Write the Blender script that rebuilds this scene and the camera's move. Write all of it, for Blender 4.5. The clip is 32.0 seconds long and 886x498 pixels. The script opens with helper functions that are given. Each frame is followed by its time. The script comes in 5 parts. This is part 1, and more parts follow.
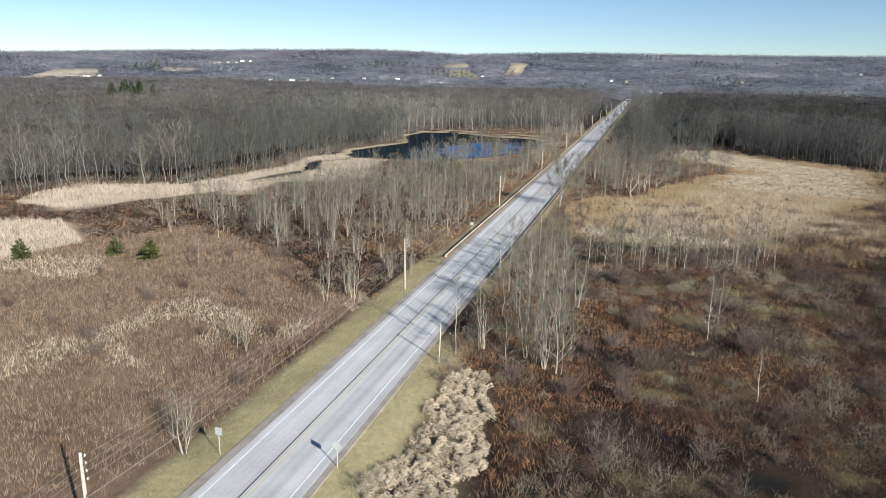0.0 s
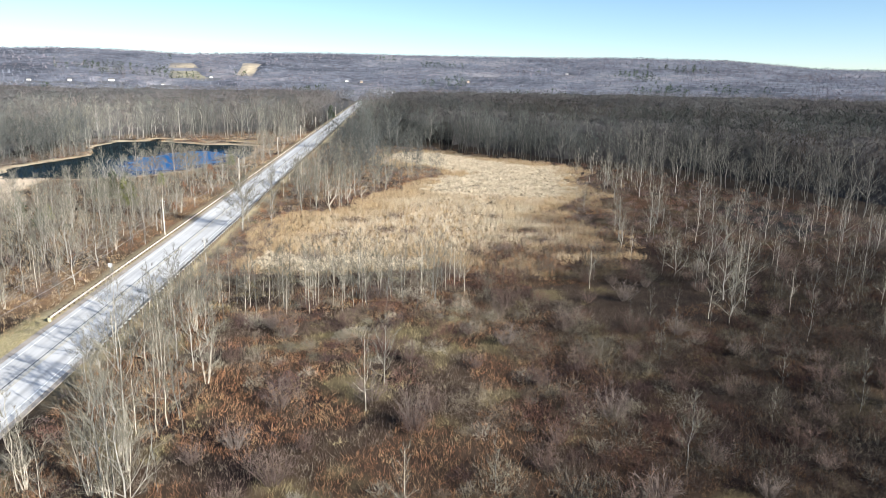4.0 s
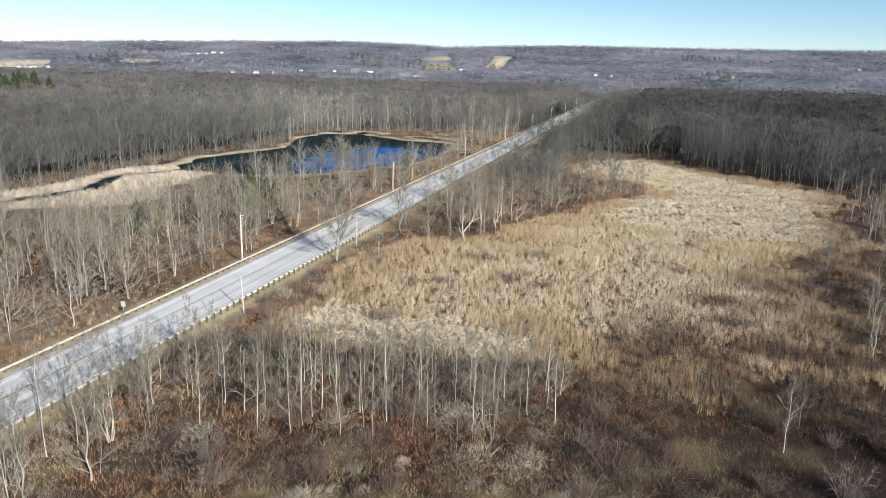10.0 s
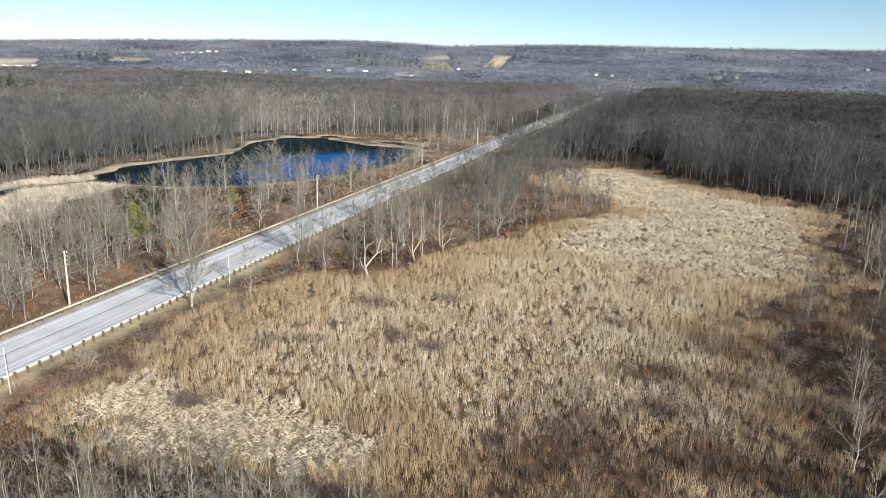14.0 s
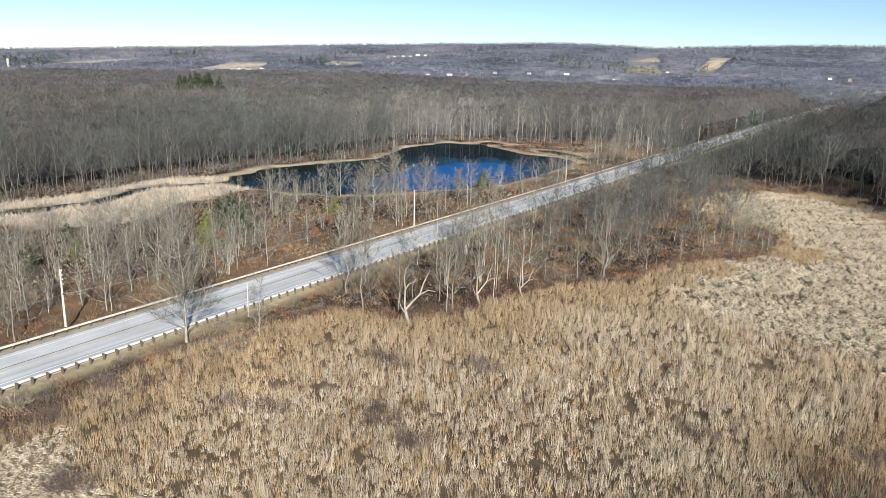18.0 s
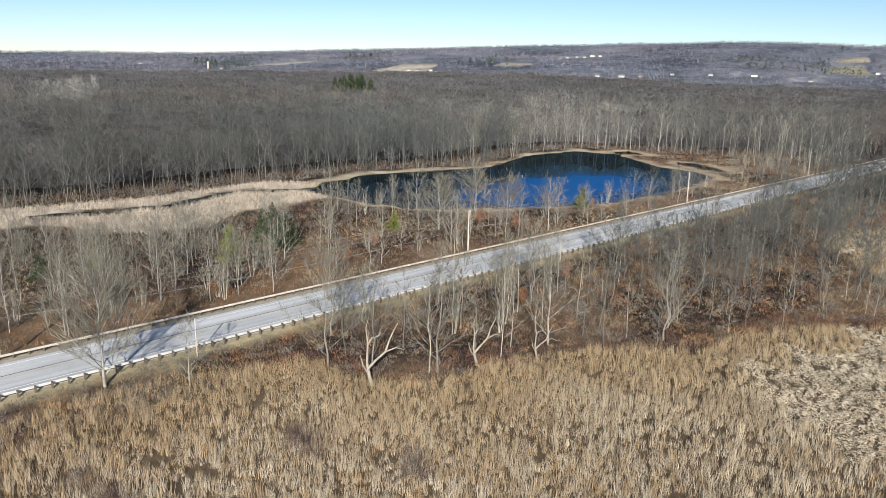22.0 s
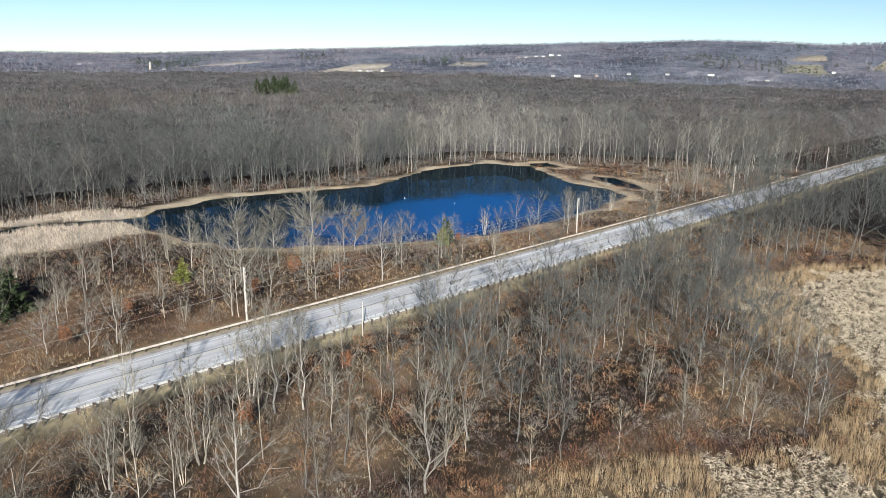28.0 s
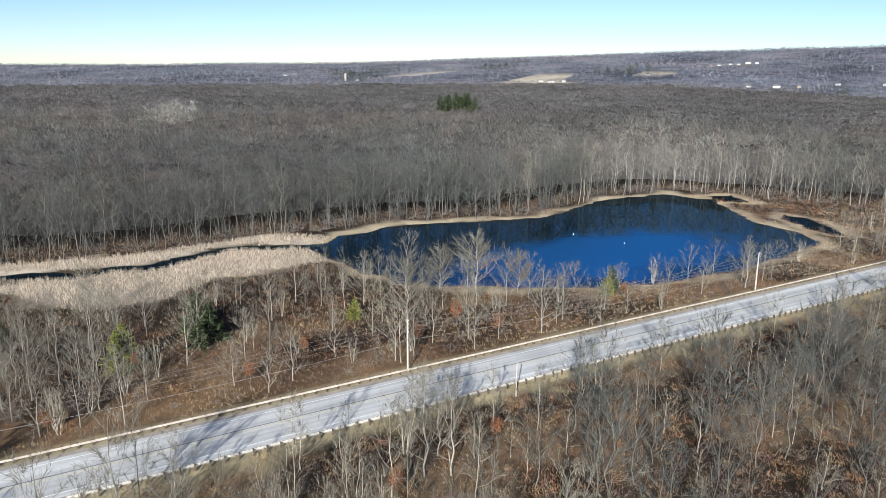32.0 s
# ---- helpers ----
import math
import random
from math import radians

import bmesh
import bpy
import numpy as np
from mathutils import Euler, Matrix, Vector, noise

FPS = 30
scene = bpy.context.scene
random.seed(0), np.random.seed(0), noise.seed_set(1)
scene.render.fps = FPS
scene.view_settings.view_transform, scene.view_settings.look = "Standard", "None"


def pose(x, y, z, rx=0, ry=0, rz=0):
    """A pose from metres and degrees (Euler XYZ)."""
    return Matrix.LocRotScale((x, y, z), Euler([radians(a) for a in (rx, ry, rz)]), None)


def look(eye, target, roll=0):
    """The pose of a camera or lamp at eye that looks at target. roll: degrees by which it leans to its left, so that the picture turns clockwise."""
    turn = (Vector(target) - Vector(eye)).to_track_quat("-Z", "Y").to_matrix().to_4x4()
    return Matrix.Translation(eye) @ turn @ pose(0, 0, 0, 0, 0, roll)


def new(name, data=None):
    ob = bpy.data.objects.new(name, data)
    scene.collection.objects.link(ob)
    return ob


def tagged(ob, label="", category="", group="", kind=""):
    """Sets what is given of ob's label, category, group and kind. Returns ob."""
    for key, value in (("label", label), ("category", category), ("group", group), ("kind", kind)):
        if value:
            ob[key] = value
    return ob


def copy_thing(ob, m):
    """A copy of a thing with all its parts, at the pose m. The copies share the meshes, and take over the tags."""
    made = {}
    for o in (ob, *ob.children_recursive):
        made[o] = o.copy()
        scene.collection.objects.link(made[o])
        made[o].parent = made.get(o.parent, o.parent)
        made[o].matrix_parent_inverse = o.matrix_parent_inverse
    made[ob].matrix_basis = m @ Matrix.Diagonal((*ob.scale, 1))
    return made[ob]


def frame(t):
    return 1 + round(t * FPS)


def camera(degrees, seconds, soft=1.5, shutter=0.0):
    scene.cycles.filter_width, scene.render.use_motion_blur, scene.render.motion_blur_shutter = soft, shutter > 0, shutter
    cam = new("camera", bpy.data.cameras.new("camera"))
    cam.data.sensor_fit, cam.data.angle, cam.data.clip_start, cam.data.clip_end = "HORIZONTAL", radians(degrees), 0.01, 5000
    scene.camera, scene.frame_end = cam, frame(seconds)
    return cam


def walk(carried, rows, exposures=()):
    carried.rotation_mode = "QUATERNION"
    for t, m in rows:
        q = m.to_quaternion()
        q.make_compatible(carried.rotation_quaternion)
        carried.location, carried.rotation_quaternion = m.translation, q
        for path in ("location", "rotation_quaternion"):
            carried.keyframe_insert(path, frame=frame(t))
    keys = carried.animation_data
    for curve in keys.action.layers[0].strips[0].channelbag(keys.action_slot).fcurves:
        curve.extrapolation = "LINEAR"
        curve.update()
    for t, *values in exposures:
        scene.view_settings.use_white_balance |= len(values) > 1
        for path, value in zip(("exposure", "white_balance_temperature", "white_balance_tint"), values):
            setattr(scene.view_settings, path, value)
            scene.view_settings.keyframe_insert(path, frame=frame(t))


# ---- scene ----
cam = camera(64.2, 32.0, soft=0.65)
METRES, EYE, TILT, LEAN, TURN = 233.8, 36.0, 0.0, 0.0, 15.7
ROWS = [
    (0, -0.0051, -0.0091, -0.0017, 0.28, -14.02, -1.01),
    (0.5, 0.0050, 0.0055, -0.0014, -5.06, -13.91, -0.95),
    (1, 0.0155, 0.0194, -0.0010, -11.49, -13.79, -0.87),
    (1.5, 0.0262, 0.0330, -0.0008, -17.13, -13.65, -0.77),
    (2, 0.0378, 0.0455, -0.0010, -20.04, -13.56, -0.77),
    (2.5, 0.0500, 0.0574, -0.0012, -20.42, -13.56, -0.78),
    (4.5, 0.0963, 0.1075, -0.0022, -18.76, -13.75, -0.83),
    (5, 0.1077, 0.1210, -0.0025, -15.38, -13.89, -1.01),
    (5.5, 0.1201, 0.1342, -0.0028, -9.51, -14.08, -1.22),
    (6, 0.1328, 0.1473, -0.0029, -3.53, -14.25, -1.30),
    (6.5, 0.1452, 0.1611, -0.0030, -0.23, -14.32, -1.32),
    (7, 0.1571, 0.1758, -0.0027, 0.49, -14.38, -1.31),
    (7.5, 0.1682, 0.1909, -0.0026, 0.51, -14.40, -1.32),
    (8, 0.1791, 0.2064, -0.0023, 0.53, -14.42, -1.30),
    (8.5, 0.1894, 0.2220, -0.0020, 0.55, -14.45, -1.32),
    (9, 0.1997, 0.2376, -0.0018, 0.58, -14.46, -1.31),
    (9.5, 0.2095, 0.2537, -0.0017, 0.59, -14.51, -1.33),
    (10, 0.2196, 0.2690, -0.0015, 0.65, -14.52, -1.29),
    (10.5, 0.2293, 0.2844, -0.0017, 0.69, -14.52, -1.35),
    (11, 0.2392, 0.2991, -0.0017, 0.76, -14.54, -1.37),
    (11.5, 0.2489, 0.3143, -0.0017, 0.82, -14.55, -1.40),
    (12, 0.2587, 0.3291, -0.0012, 0.88, -14.58, -1.44),
    (12.5, 0.2687, 0.3438, -0.0008, 0.96, -14.58, -1.38),
    (13, 0.2786, 0.3584, -0.0005, 1.05, -14.59, -1.40),
    (13.5, 0.2886, 0.3729, -0.0004, 1.14, -14.59, -1.37),
    (14, 0.2988, 0.3876, -0.0004, 1.24, -14.58, -1.36),
    (14.5, 0.3091, 0.4018, -0.0000, 1.33, -14.57, -1.32),
    (16.5, 0.3504, 0.4612, 0.0006, 1.68, -14.56, -1.07),
    (17, 0.3597, 0.4764, 0.0002, 5.49, -14.57, -1.14),
    (17.5, 0.3697, 0.4910, 0.0001, 11.82, -14.64, -1.21),
    (18, 0.3796, 0.5060, 0.0001, 17.99, -14.71, -1.26),
    (18.5, 0.3895, 0.5211, 0.0002, 23.10, -14.78, -1.26),
    (19, 0.3979, 0.5362, 0.0005, 27.48, -14.88, -1.28),
    (19.5, 0.4064, 0.5518, 0.0005, 32.59, -14.95, -1.28),
    (20, 0.4139, 0.5679, 0.0007, 37.56, -15.04, -1.27),
    (20.5, 0.4207, 0.5844, 0.0010, 40.38, -15.09, -1.26),
    (21, 0.4271, 0.6014, 0.0012, 40.36, -15.07, -1.18),
    (21.5, 0.4324, 0.6184, 0.0015, 36.70, -14.98, -1.09),
    (22, 0.4365, 0.6351, 0.0016, 32.34, -14.88, -1.03),
    (22.5, 0.4402, 0.6524, 0.0019, 30.15, -14.86, -1.00),
    (23, 0.4432, 0.6695, 0.0021, 29.86, -14.87, -1.01),
    (23.5, 0.4463, 0.6871, 0.0024, 29.86, -14.88, -0.97),
    (24, 0.4487, 0.7046, 0.0029, 29.85, -14.90, -0.92),
    (24.5, 0.4511, 0.7222, 0.0030, 29.86, -14.89, -0.91),
    (25, 0.4533, 0.7400, 0.0033, 29.87, -14.92, -0.87),
    (25.5, 0.4557, 0.7578, 0.0036, 29.88, -14.91, -0.84),
    (27.5, 0.4640, 0.8209, 0.0055, 30.14, -14.89, -0.84),
    (28, 0.4661, 0.8278, 0.0086, 30.08, -14.92, -0.88),
    (28.5, 0.4675, 0.8311, 0.0134, 29.93, -14.91, -0.93),
    (29, 0.4686, 0.8321, 0.0182, 29.74, -14.89, -0.93),
    (29.5, 0.4692, 0.8326, 0.0228, 29.55, -14.83, -0.84),
    (30, 0.4691, 0.8331, 0.0270, 30.96, -14.77, -0.75),
    (30.5, 0.4694, 0.8336, 0.0313, 34.19, -14.75, -0.66),
    (31, 0.4696, 0.8342, 0.0356, 37.66, -14.72, -0.61),
    (31.5, 0.4696, 0.8346, 0.0399, 41.15, -14.70, -0.55),
    (32, 0.4698, 0.8352, 0.0442, 44.40, -14.70, -0.49),
]
walk(cam, [(t, pose(0, 0, EYE, TILT, LEAN, TURN) @ pose(METRES * x, METRES * y, METRES * z, 90 + pitch, roll, yaw)) for t, x, y, z, yaw, pitch, roll in ROWS], exposures=[(0.0, 0.68, 6450, 8.5), (2.0, 1.15, 6450, 8.5), (4.5, 1.27, 6450, 8.5), (8.0, 0.99, 6450, 8.5), (13.0, 0.87, 6450, 8.5), (17.0, 0.88, 6450, 8.5), (19.0, 0.7, 6450, 8.5), (21.5, 0.63, 6430, 8.5), (25.0, 0.74, 6400, 8.5), (32.0, 0.74, 6300, 8.2)])

# ---- world and sun ----
SUN_FROM = Vector((0.762, -0.648, 0.445)).normalized()
world = bpy.data.worlds.new("sky")
scene.world = world
world.use_nodes = True
_sky = world.node_tree.nodes.new("ShaderNodeTexSky")
_sky.sky_type, _sky.sun_disc = "NISHITA", False
_sky.sun_elevation = math.asin(SUN_FROM.z)
_sky.sun_rotation = math.atan2(SUN_FROM.x, SUN_FROM.y)
_sky.altitude, _sky.air_density, _sky.dust_density, _sky.ozone_density = 0, 0.74, 0.0, 3.2
_bg = world.node_tree.nodes["Background"]
_bg.inputs[1].default_value = 0.07
world.node_tree.links.new(_sky.outputs[0], _bg.inputs[0])
sun_data = bpy.data.lights.new("sun", "SUN")
sun_data.energy, sun_data.angle, sun_data.color = 5.0, radians(0.53), (1.0, 0.965, 0.91)
sun = new("sun", sun_data)
sun.matrix_world = look(SUN_FROM * 200, (0, 0, 0))

# ---- small tools ----


def part(name, mesh, material, parent=None, label=""):
    ob = new(name, mesh)
    if material and not mesh.materials:
        mesh.materials.append(material)
    if parent:
        ob.parent = parent
    return tagged(ob, label)


def thing(name, label, category, group="", kind="", m=None):
    ob = new(name)
    ob.empty_display_size = 0.3
    if m is not None:
        ob.matrix_basis = m
    return tagged(ob, label, category, group, kind)


def mesh_of(name, verts, faces, smooth=False):
    me = bpy.data.meshes.new(name)
    me.from_pydata([tuple(v) for v in verts], [], [tuple(f) for f in faces])
    if smooth:
        me.polygons.foreach_set("use_smooth", [True] * len(me.polygons))
    return me


def tri_mesh(name, verts, tone=None, colour=None):
    """A mesh of loose triangles, three corners each, from an (n*3, 3) array."""
    verts = np.ascontiguousarray(verts, dtype=np.float32)
    n = len(verts)
    me = bpy.data.meshes.new(name)
    me.vertices.add(n)
    me.vertices.foreach_set("co", verts.ravel())
    me.loops.add(n)
    me.loops.foreach_set("vertex_index", np.arange(n, dtype=np.int32))
    me.polygons.add(n // 3)
    me.polygons.foreach_set("loop_start", np.arange(0, n, 3, dtype=np.int32))
    if tone is not None:
        at = me.attributes.new("tone", "FLOAT", "POINT")
        at.data.foreach_set("value", np.repeat(np.asarray(tone, dtype=np.float32), 3))
    if colour is not None:
        at = me.attributes.new("hue_colour", "FLOAT_COLOR", "POINT")
        c = np.ones((n, 4), dtype=np.float32)
        c[:, :3] = np.repeat(np.asarray(colour, dtype=np.float32), 3, axis=0)
        at.data.foreach_set("color", c.ravel())
    me.update(calc_edges=True)
    return me


def box(bm, x0, x1, y0, y1, z0, z1):
    m = Matrix.Translation(((x0 + x1) / 2, (y0 + y1) / 2, (z0 + z1) / 2)) @ Matrix.Diagonal((x1 - x0, y1 - y0, z1 - z0, 1))
    return bmesh.ops.create_cube(bm, size=1, matrix=m)["verts"]


def done(name, bm, smooth=False):
    me = bpy.data.meshes.new(name)
    bm.to_mesh(me)
    bm.free()
    if smooth:
        me.polygons.foreach_set("use_smooth", [True] * len(me.polygons))
    return me


def box_mesh(name, *boxes, bevel=0.0):
    bm = bmesh.new()
    for b in boxes:
        box(bm, *b)
    if bevel:
        bmesh.ops.bevel(bm, geom=bm.edges[:], offset=bevel, segments=1, affect="EDGES")
    return done(name, bm)


def tube(pts, radii, sides, phase=0.0):
    """Vertices and quads of a tapered tube along the points."""
    pts = [Vector(p) for p in pts]
    verts, faces = [], []
    for i, p in enumerate(pts):
        d = (pts[min(i + 1, len(pts) - 1)] - pts[max(i - 1, 0)]).normalized()
        a = d.cross(Vector((0.31, 0.9, 0.12))).normalized()
        b = d.cross(a)
        for k in range(sides):
            w = phase + 2 * math.pi * k / sides
            verts.append(p + (a * math.cos(w) + b * math.sin(w)) * radii[i])
    for i in range(len(pts) - 1):
        for k in range(sides):
            k2 = (k + 1) % sides
            faces.append((i * sides + k, i * sides + k2, (i + 1) * sides + k2, (i + 1) * sides + k))
    return verts, faces


def blades(base, way, length, width, rng):
    """Thin triangles: one a blade, wide at the base, pointed at the end."""
    n = len(base)
    rnd = rng.normal(size=(n, 3))
    side = np.cross(way, rnd)
    side /= np.linalg.norm(side, axis=1)[:, None] + 1e-9
    w = (np.asarray(width) * np.ones(n) / 2)[:, None]
    ln = (np.asarray(length) * np.ones(n))[:, None]
    out = np.empty((n, 3, 3))
    out[:, 0] = base - side * w
    out[:, 1] = base + side * w
    out[:, 2] = base + way * ln
    return out.reshape(-1, 3)


def unit(v):
    return v / (np.linalg.norm(v, axis=1)[:, None] + 1e-9)


def inside(poly, x, y):
    px, py = [p[0] for p in poly], [p[1] for p in poly]
    res = np.zeros(np.shape(x), dtype=bool)
    j = len(poly) - 1
    for i in range(len(poly)):
        hit = ((py[i] > y) != (py[j] > y)) & (x < (px[j] - px[i]) * (y - py[i]) / (py[j] - py[i] + 1e-12) + px[i])
        res ^= hit
        j = i
    return res


def edge_dist(poly, x, y, closed=True):
    d = np.full(np.shape(x), 1e9)
    n = len(poly)
    for i in range(n if closed else n - 1):
        ax, ay = poly[i]
        bx, by = poly[(i + 1) % n]
        dx, dy = bx - ax, by - ay
        s = np.clip(((x - ax) * dx + (y - ay) * dy) / (dx * dx + dy * dy + 1e-12), 0, 1)
        d = np.minimum(d, np.hypot(x - ax - s * dx, y - ay - s * dy))
    return d


def depth_in(poly, x, y):
    """Distance from the border, positive inside."""
    return np.where(inside(poly, x, y), 1, -1) * edge_dist(poly, x, y)


def step(a, b, v):
    s = np.clip((v - a) / (b - a), 0, 1)
    return s * s * (3 - 2 * s)


_G = np.random.default_rng(11).random((257, 257))


def wobble(x, y, size, seed=0):
    """Smooth value noise, -1 to 1, over the plan."""
    u, v = np.asarray(x) / size + 13.7 * seed, np.asarray(y) / size + 7.3 * seed
    i, j = np.floor(u).astype(int), np.floor(v).astype(int)
    fu, fv = u - i, v - j
    fu, fv = fu * fu * (3 - 2 * fu), fv * fv * (3 - 2 * fv)
    g = lambda a, b: _G[a % 257, b % 257]
    return 2 * ((g(i, j) * (1 - fu) + g(i + 1, j) * fu) * (1 - fv) + (g(i, j + 1) * (1 - fu) + g(i + 1, j + 1) * fu) * fv) - 1


# ---- materials ----


def material(name, colour, rough=0.8, noise_size=1.0, spread=0.25, fine=0.0, bump=0.0, metal=0.0, attr="", island=0.0, second=None, spec=0.3, per_object=0.0):
    """A principled surface whose colour wanders at two scales."""
    m = bpy.data.materials.new(name)
    m.use_nodes = True
    nt = m.node_tree
    bs = nt.nodes["Principled BSDF"]
    bs.inputs["Roughness"].default_value = rough
    bs.inputs["Metallic"].default_value = metal
    bs.inputs["Specular IOR Level"].default_value = spec
    co = nt.nodes.new("ShaderNodeTexCoord").outputs["Object"]
    big = nt.nodes.new("ShaderNodeTexNoise")
    big.inputs["Scale"].default_value = 1.0 / noise_size
    big.inputs["Detail"].default_value = 4
    nt.links.new(co, big.inputs["Vector"])
    ramp = nt.nodes.new("ShaderNodeMapRange")
    ramp.inputs["From Min"].default_value, ramp.inputs["From Max"].default_value = 0.3, 0.7
    ramp.inputs["To Min"].default_value, ramp.inputs["To Max"].default_value = 1 - spread, 1 + spread
    nt.links.new(big.outputs[0], ramp.inputs["Value"])
    value = ramp.outputs[0]

    def times(a, b):
        n = nt.nodes.new("ShaderNodeMath")
        n.operation = "MULTIPLY"
        nt.links.new(a, n.inputs[0])
        nt.links.new(b, n.inputs[1])
        return n.outputs[0]

    def ranged(sock, lo, hi):
        n = nt.nodes.new("ShaderNodeMapRange")
        n.inputs["To Min"].default_value, n.inputs["To Max"].default_value = lo, hi
        nt.links.new(sock, n.inputs["Value"])
        return n.outputs[0]

    if fine:
        fn = nt.nodes.new("ShaderNodeTexNoise")
        fn.inputs["Scale"].default_value = 14.0 / noise_size
        fn.inputs["Detail"].default_value = 5
        nt.links.new(co, fn.inputs["Vector"])
        value = times(value, ranged(fn.outputs[0], 1 - fine, 1 + fine))
    if island:
        gi = nt.nodes.new("ShaderNodeNewGeometry")
        value = times(value, ranged(gi.outputs["Random Per Island"], 1 - island, 1 + island))
    if per_object:
        oi = nt.nodes.new("ShaderNodeObjectInfo")
        value = times(value, ranged(oi.outputs["Random"], 1 - per_object, 1 + per_object))
    if attr == "tone":
        an = nt.nodes.new("ShaderNodeAttribute")
        an.attribute_name = "tone"
        value = times(value, an.outputs["Fac"])
    mul = nt.nodes.new("ShaderNodeVectorMath")
    mul.operation = "SCALE"
    if attr == "hue_colour":
        an = nt.nodes.new("ShaderNodeAttribute")
        an.attribute_name = "hue_colour"
        nt.links.new(an.outputs["Color"], mul.inputs[0])
    elif second:
        mx = nt.nodes.new("ShaderNodeMix")
        mx.data_type = "RGBA"
        mx.inputs["A"].default_value, mx.inputs["B"].default_value = (*colour, 1), (*second, 1)
        pick = nt.nodes.new("ShaderNodeObjectInfo").outputs["Random"] if per_object else big.outputs[0]
        nt.links.new(pick, mx.inputs["Factor"])
        nt.links.new(mx.outputs["Result"], mul.inputs[0])
    else:
        mul.inputs[0].default_value = colour
    nt.links.new(value, mul.inputs["Scale"])
    nt.links.new(mul.outputs[0], bs.inputs["Base Color"])
    if bump:
        bn = nt.nodes.new("ShaderNodeTexNoise")
        bn.inputs["Scale"].default_value = 5.0 / noise_size
        bn.inputs["Detail"].default_value = 6
        nt.links.new(co, bn.inputs["Vector"])
        bp = nt.nodes.new("ShaderNodeBump")
        bp.inputs["Strength"].default_value = 0.8
        bp.inputs["Distance"].default_value = bump
        nt.links.new(bn.outputs[0], bp.inputs["Height"])
        nt.links.new(bp.outputs[0], bs.inputs["Normal"])
    return m


M_GROUND = material("ground_cover", (0.2, 0.15, 0.1), 0.95, 9.0, 0.22, fine=0.35, bump=0.25, attr="hue_colour", spec=0.1)
M_ROAD = material("worn_asphalt", (0.52, 0.515, 0.505), 0.85, 6.0, 0.10, fine=0.12, bump=0.01, spec=0.2)
M_SHOULDER = material("gravel_shoulder", (0.33, 0.29, 0.25), 0.95, 2.0, 0.2, fine=0.3, bump=0.03)
M_WHITE = material("white_line_paint", (0.78, 0.78, 0.76), 0.7, 1.0, 0.12, fine=0.15)
M_YELLOW = material("faded_yellow_paint", (0.54, 0.47, 0.30), 0.7, 1.0, 0.2, fine=0.2)
M_TAR = material("tar_seal", (0.075, 0.075, 0.08), 0.6, 1.0, 0.2, fine=0.2)
M_STEEL = material("galvanised_steel", (0.62, 0.60, 0.56), 0.5, 1.0, 0.12, fine=0.1, metal=0.25)
M_RUSTRAIL = material("weathered_rail_steel", (0.55, 0.47, 0.40), 0.6, 1.5, 0.2, fine=0.15, metal=0.2)
M_POSTWOOD = material("treated_post_wood", (0.12, 0.09, 0.065), 0.9, 0.5, 0.25, fine=0.2)
M_POLE = material("weathered_pole_wood", (0.50, 0.45, 0.38), 0.85, 1.0, 0.18, fine=0.2)
M_WIRE = material("line_wire", (0.32, 0.31, 0.30), 0.5, 1.0, 0.1)
M_BARK_PALE = material("pale_bark", (0.42, 0.375, 0.30), 0.9, 0.6, 0.3, fine=0.25, per_object=0.25)
M_BARK_MID = material("weathered_grey_bark", (0.29, 0.268, 0.23), 0.9, 0.7, 0.3, fine=0.25, per_object=0.3)
M_BARK_GREY = material("grey_bark", (0.15, 0.143, 0.125), 0.9, 0.8, 0.3, fine=0.25, per_object=0.25)
M_TWIG_PALE = material("pale_twigs", (0.15, 0.136, 0.104), 0.9, 2.0, 0.2, per_object=0.25, island=0.25)
M_TWIG_GREY = material("grey_twigs", (0.075, 0.079, 0.072), 0.9, 2.0, 0.2, per_object=0.25, island=0.25)
M_DEADWOOD = material("bleached_deadwood", (0.33, 0.285, 0.225), 0.85, 0.8, 0.25, fine=0.25)
M_SHRUB = material("shrub_stems", (0.135, 0.085, 0.068), 0.9, 2.0, 0.2, per_object=0.3, island=0.3, second=(0.125, 0.10, 0.085))
M_NEEDLE = material("dark_needles", (0.034, 0.05, 0.018), 0.7, 1.0, 0.3, island=0.35)
M_NEEDLE_YEL = material("yellow_green_needles", (0.14, 0.15, 0.03), 0.7, 1.0, 0.3, island=0.35)
M_RUSSET = material("russet_leaves", (0.23, 0.10, 0.045), 0.85, 1.0, 0.25, island=0.35)
M_STUFF = material("dry_plants", (0.3, 0.2, 0.1), 0.95, 6.0, 0.14, island=0.16, attr="hue_colour", spec=0.15)
M_WOODS = material("far_woods_twigs", (0.2, 0.17, 0.14), 0.95, 40.0, 0.18, island=0.12, attr="hue_colour", spec=0.1)
M_CANOPY = material("far_canopy", (0.1, 0.1, 0.11), 0.95, 14.0, 0.25, fine=0.6, bump=1.0, attr="hue_colour", spec=0.05)
M_CEDAR = material("olive_green_needles", (0.065, 0.075, 0.02), 0.7, 1.0, 0.3, island=0.35)
M_SIGN = material("sign_back_aluminium", (0.55, 0.56, 0.56), 0.45, 0.5, 0.08, metal=0.4)
M_HOUSE = material("white_siding", (0.62, 0.61, 0.585), 0.7, 3.0, 0.06, per_object=0.15)
M_HOUSE_TAN = material("tan_siding", (0.42, 0.33, 0.25), 0.75, 3.0, 0.08, per_object=0.2)
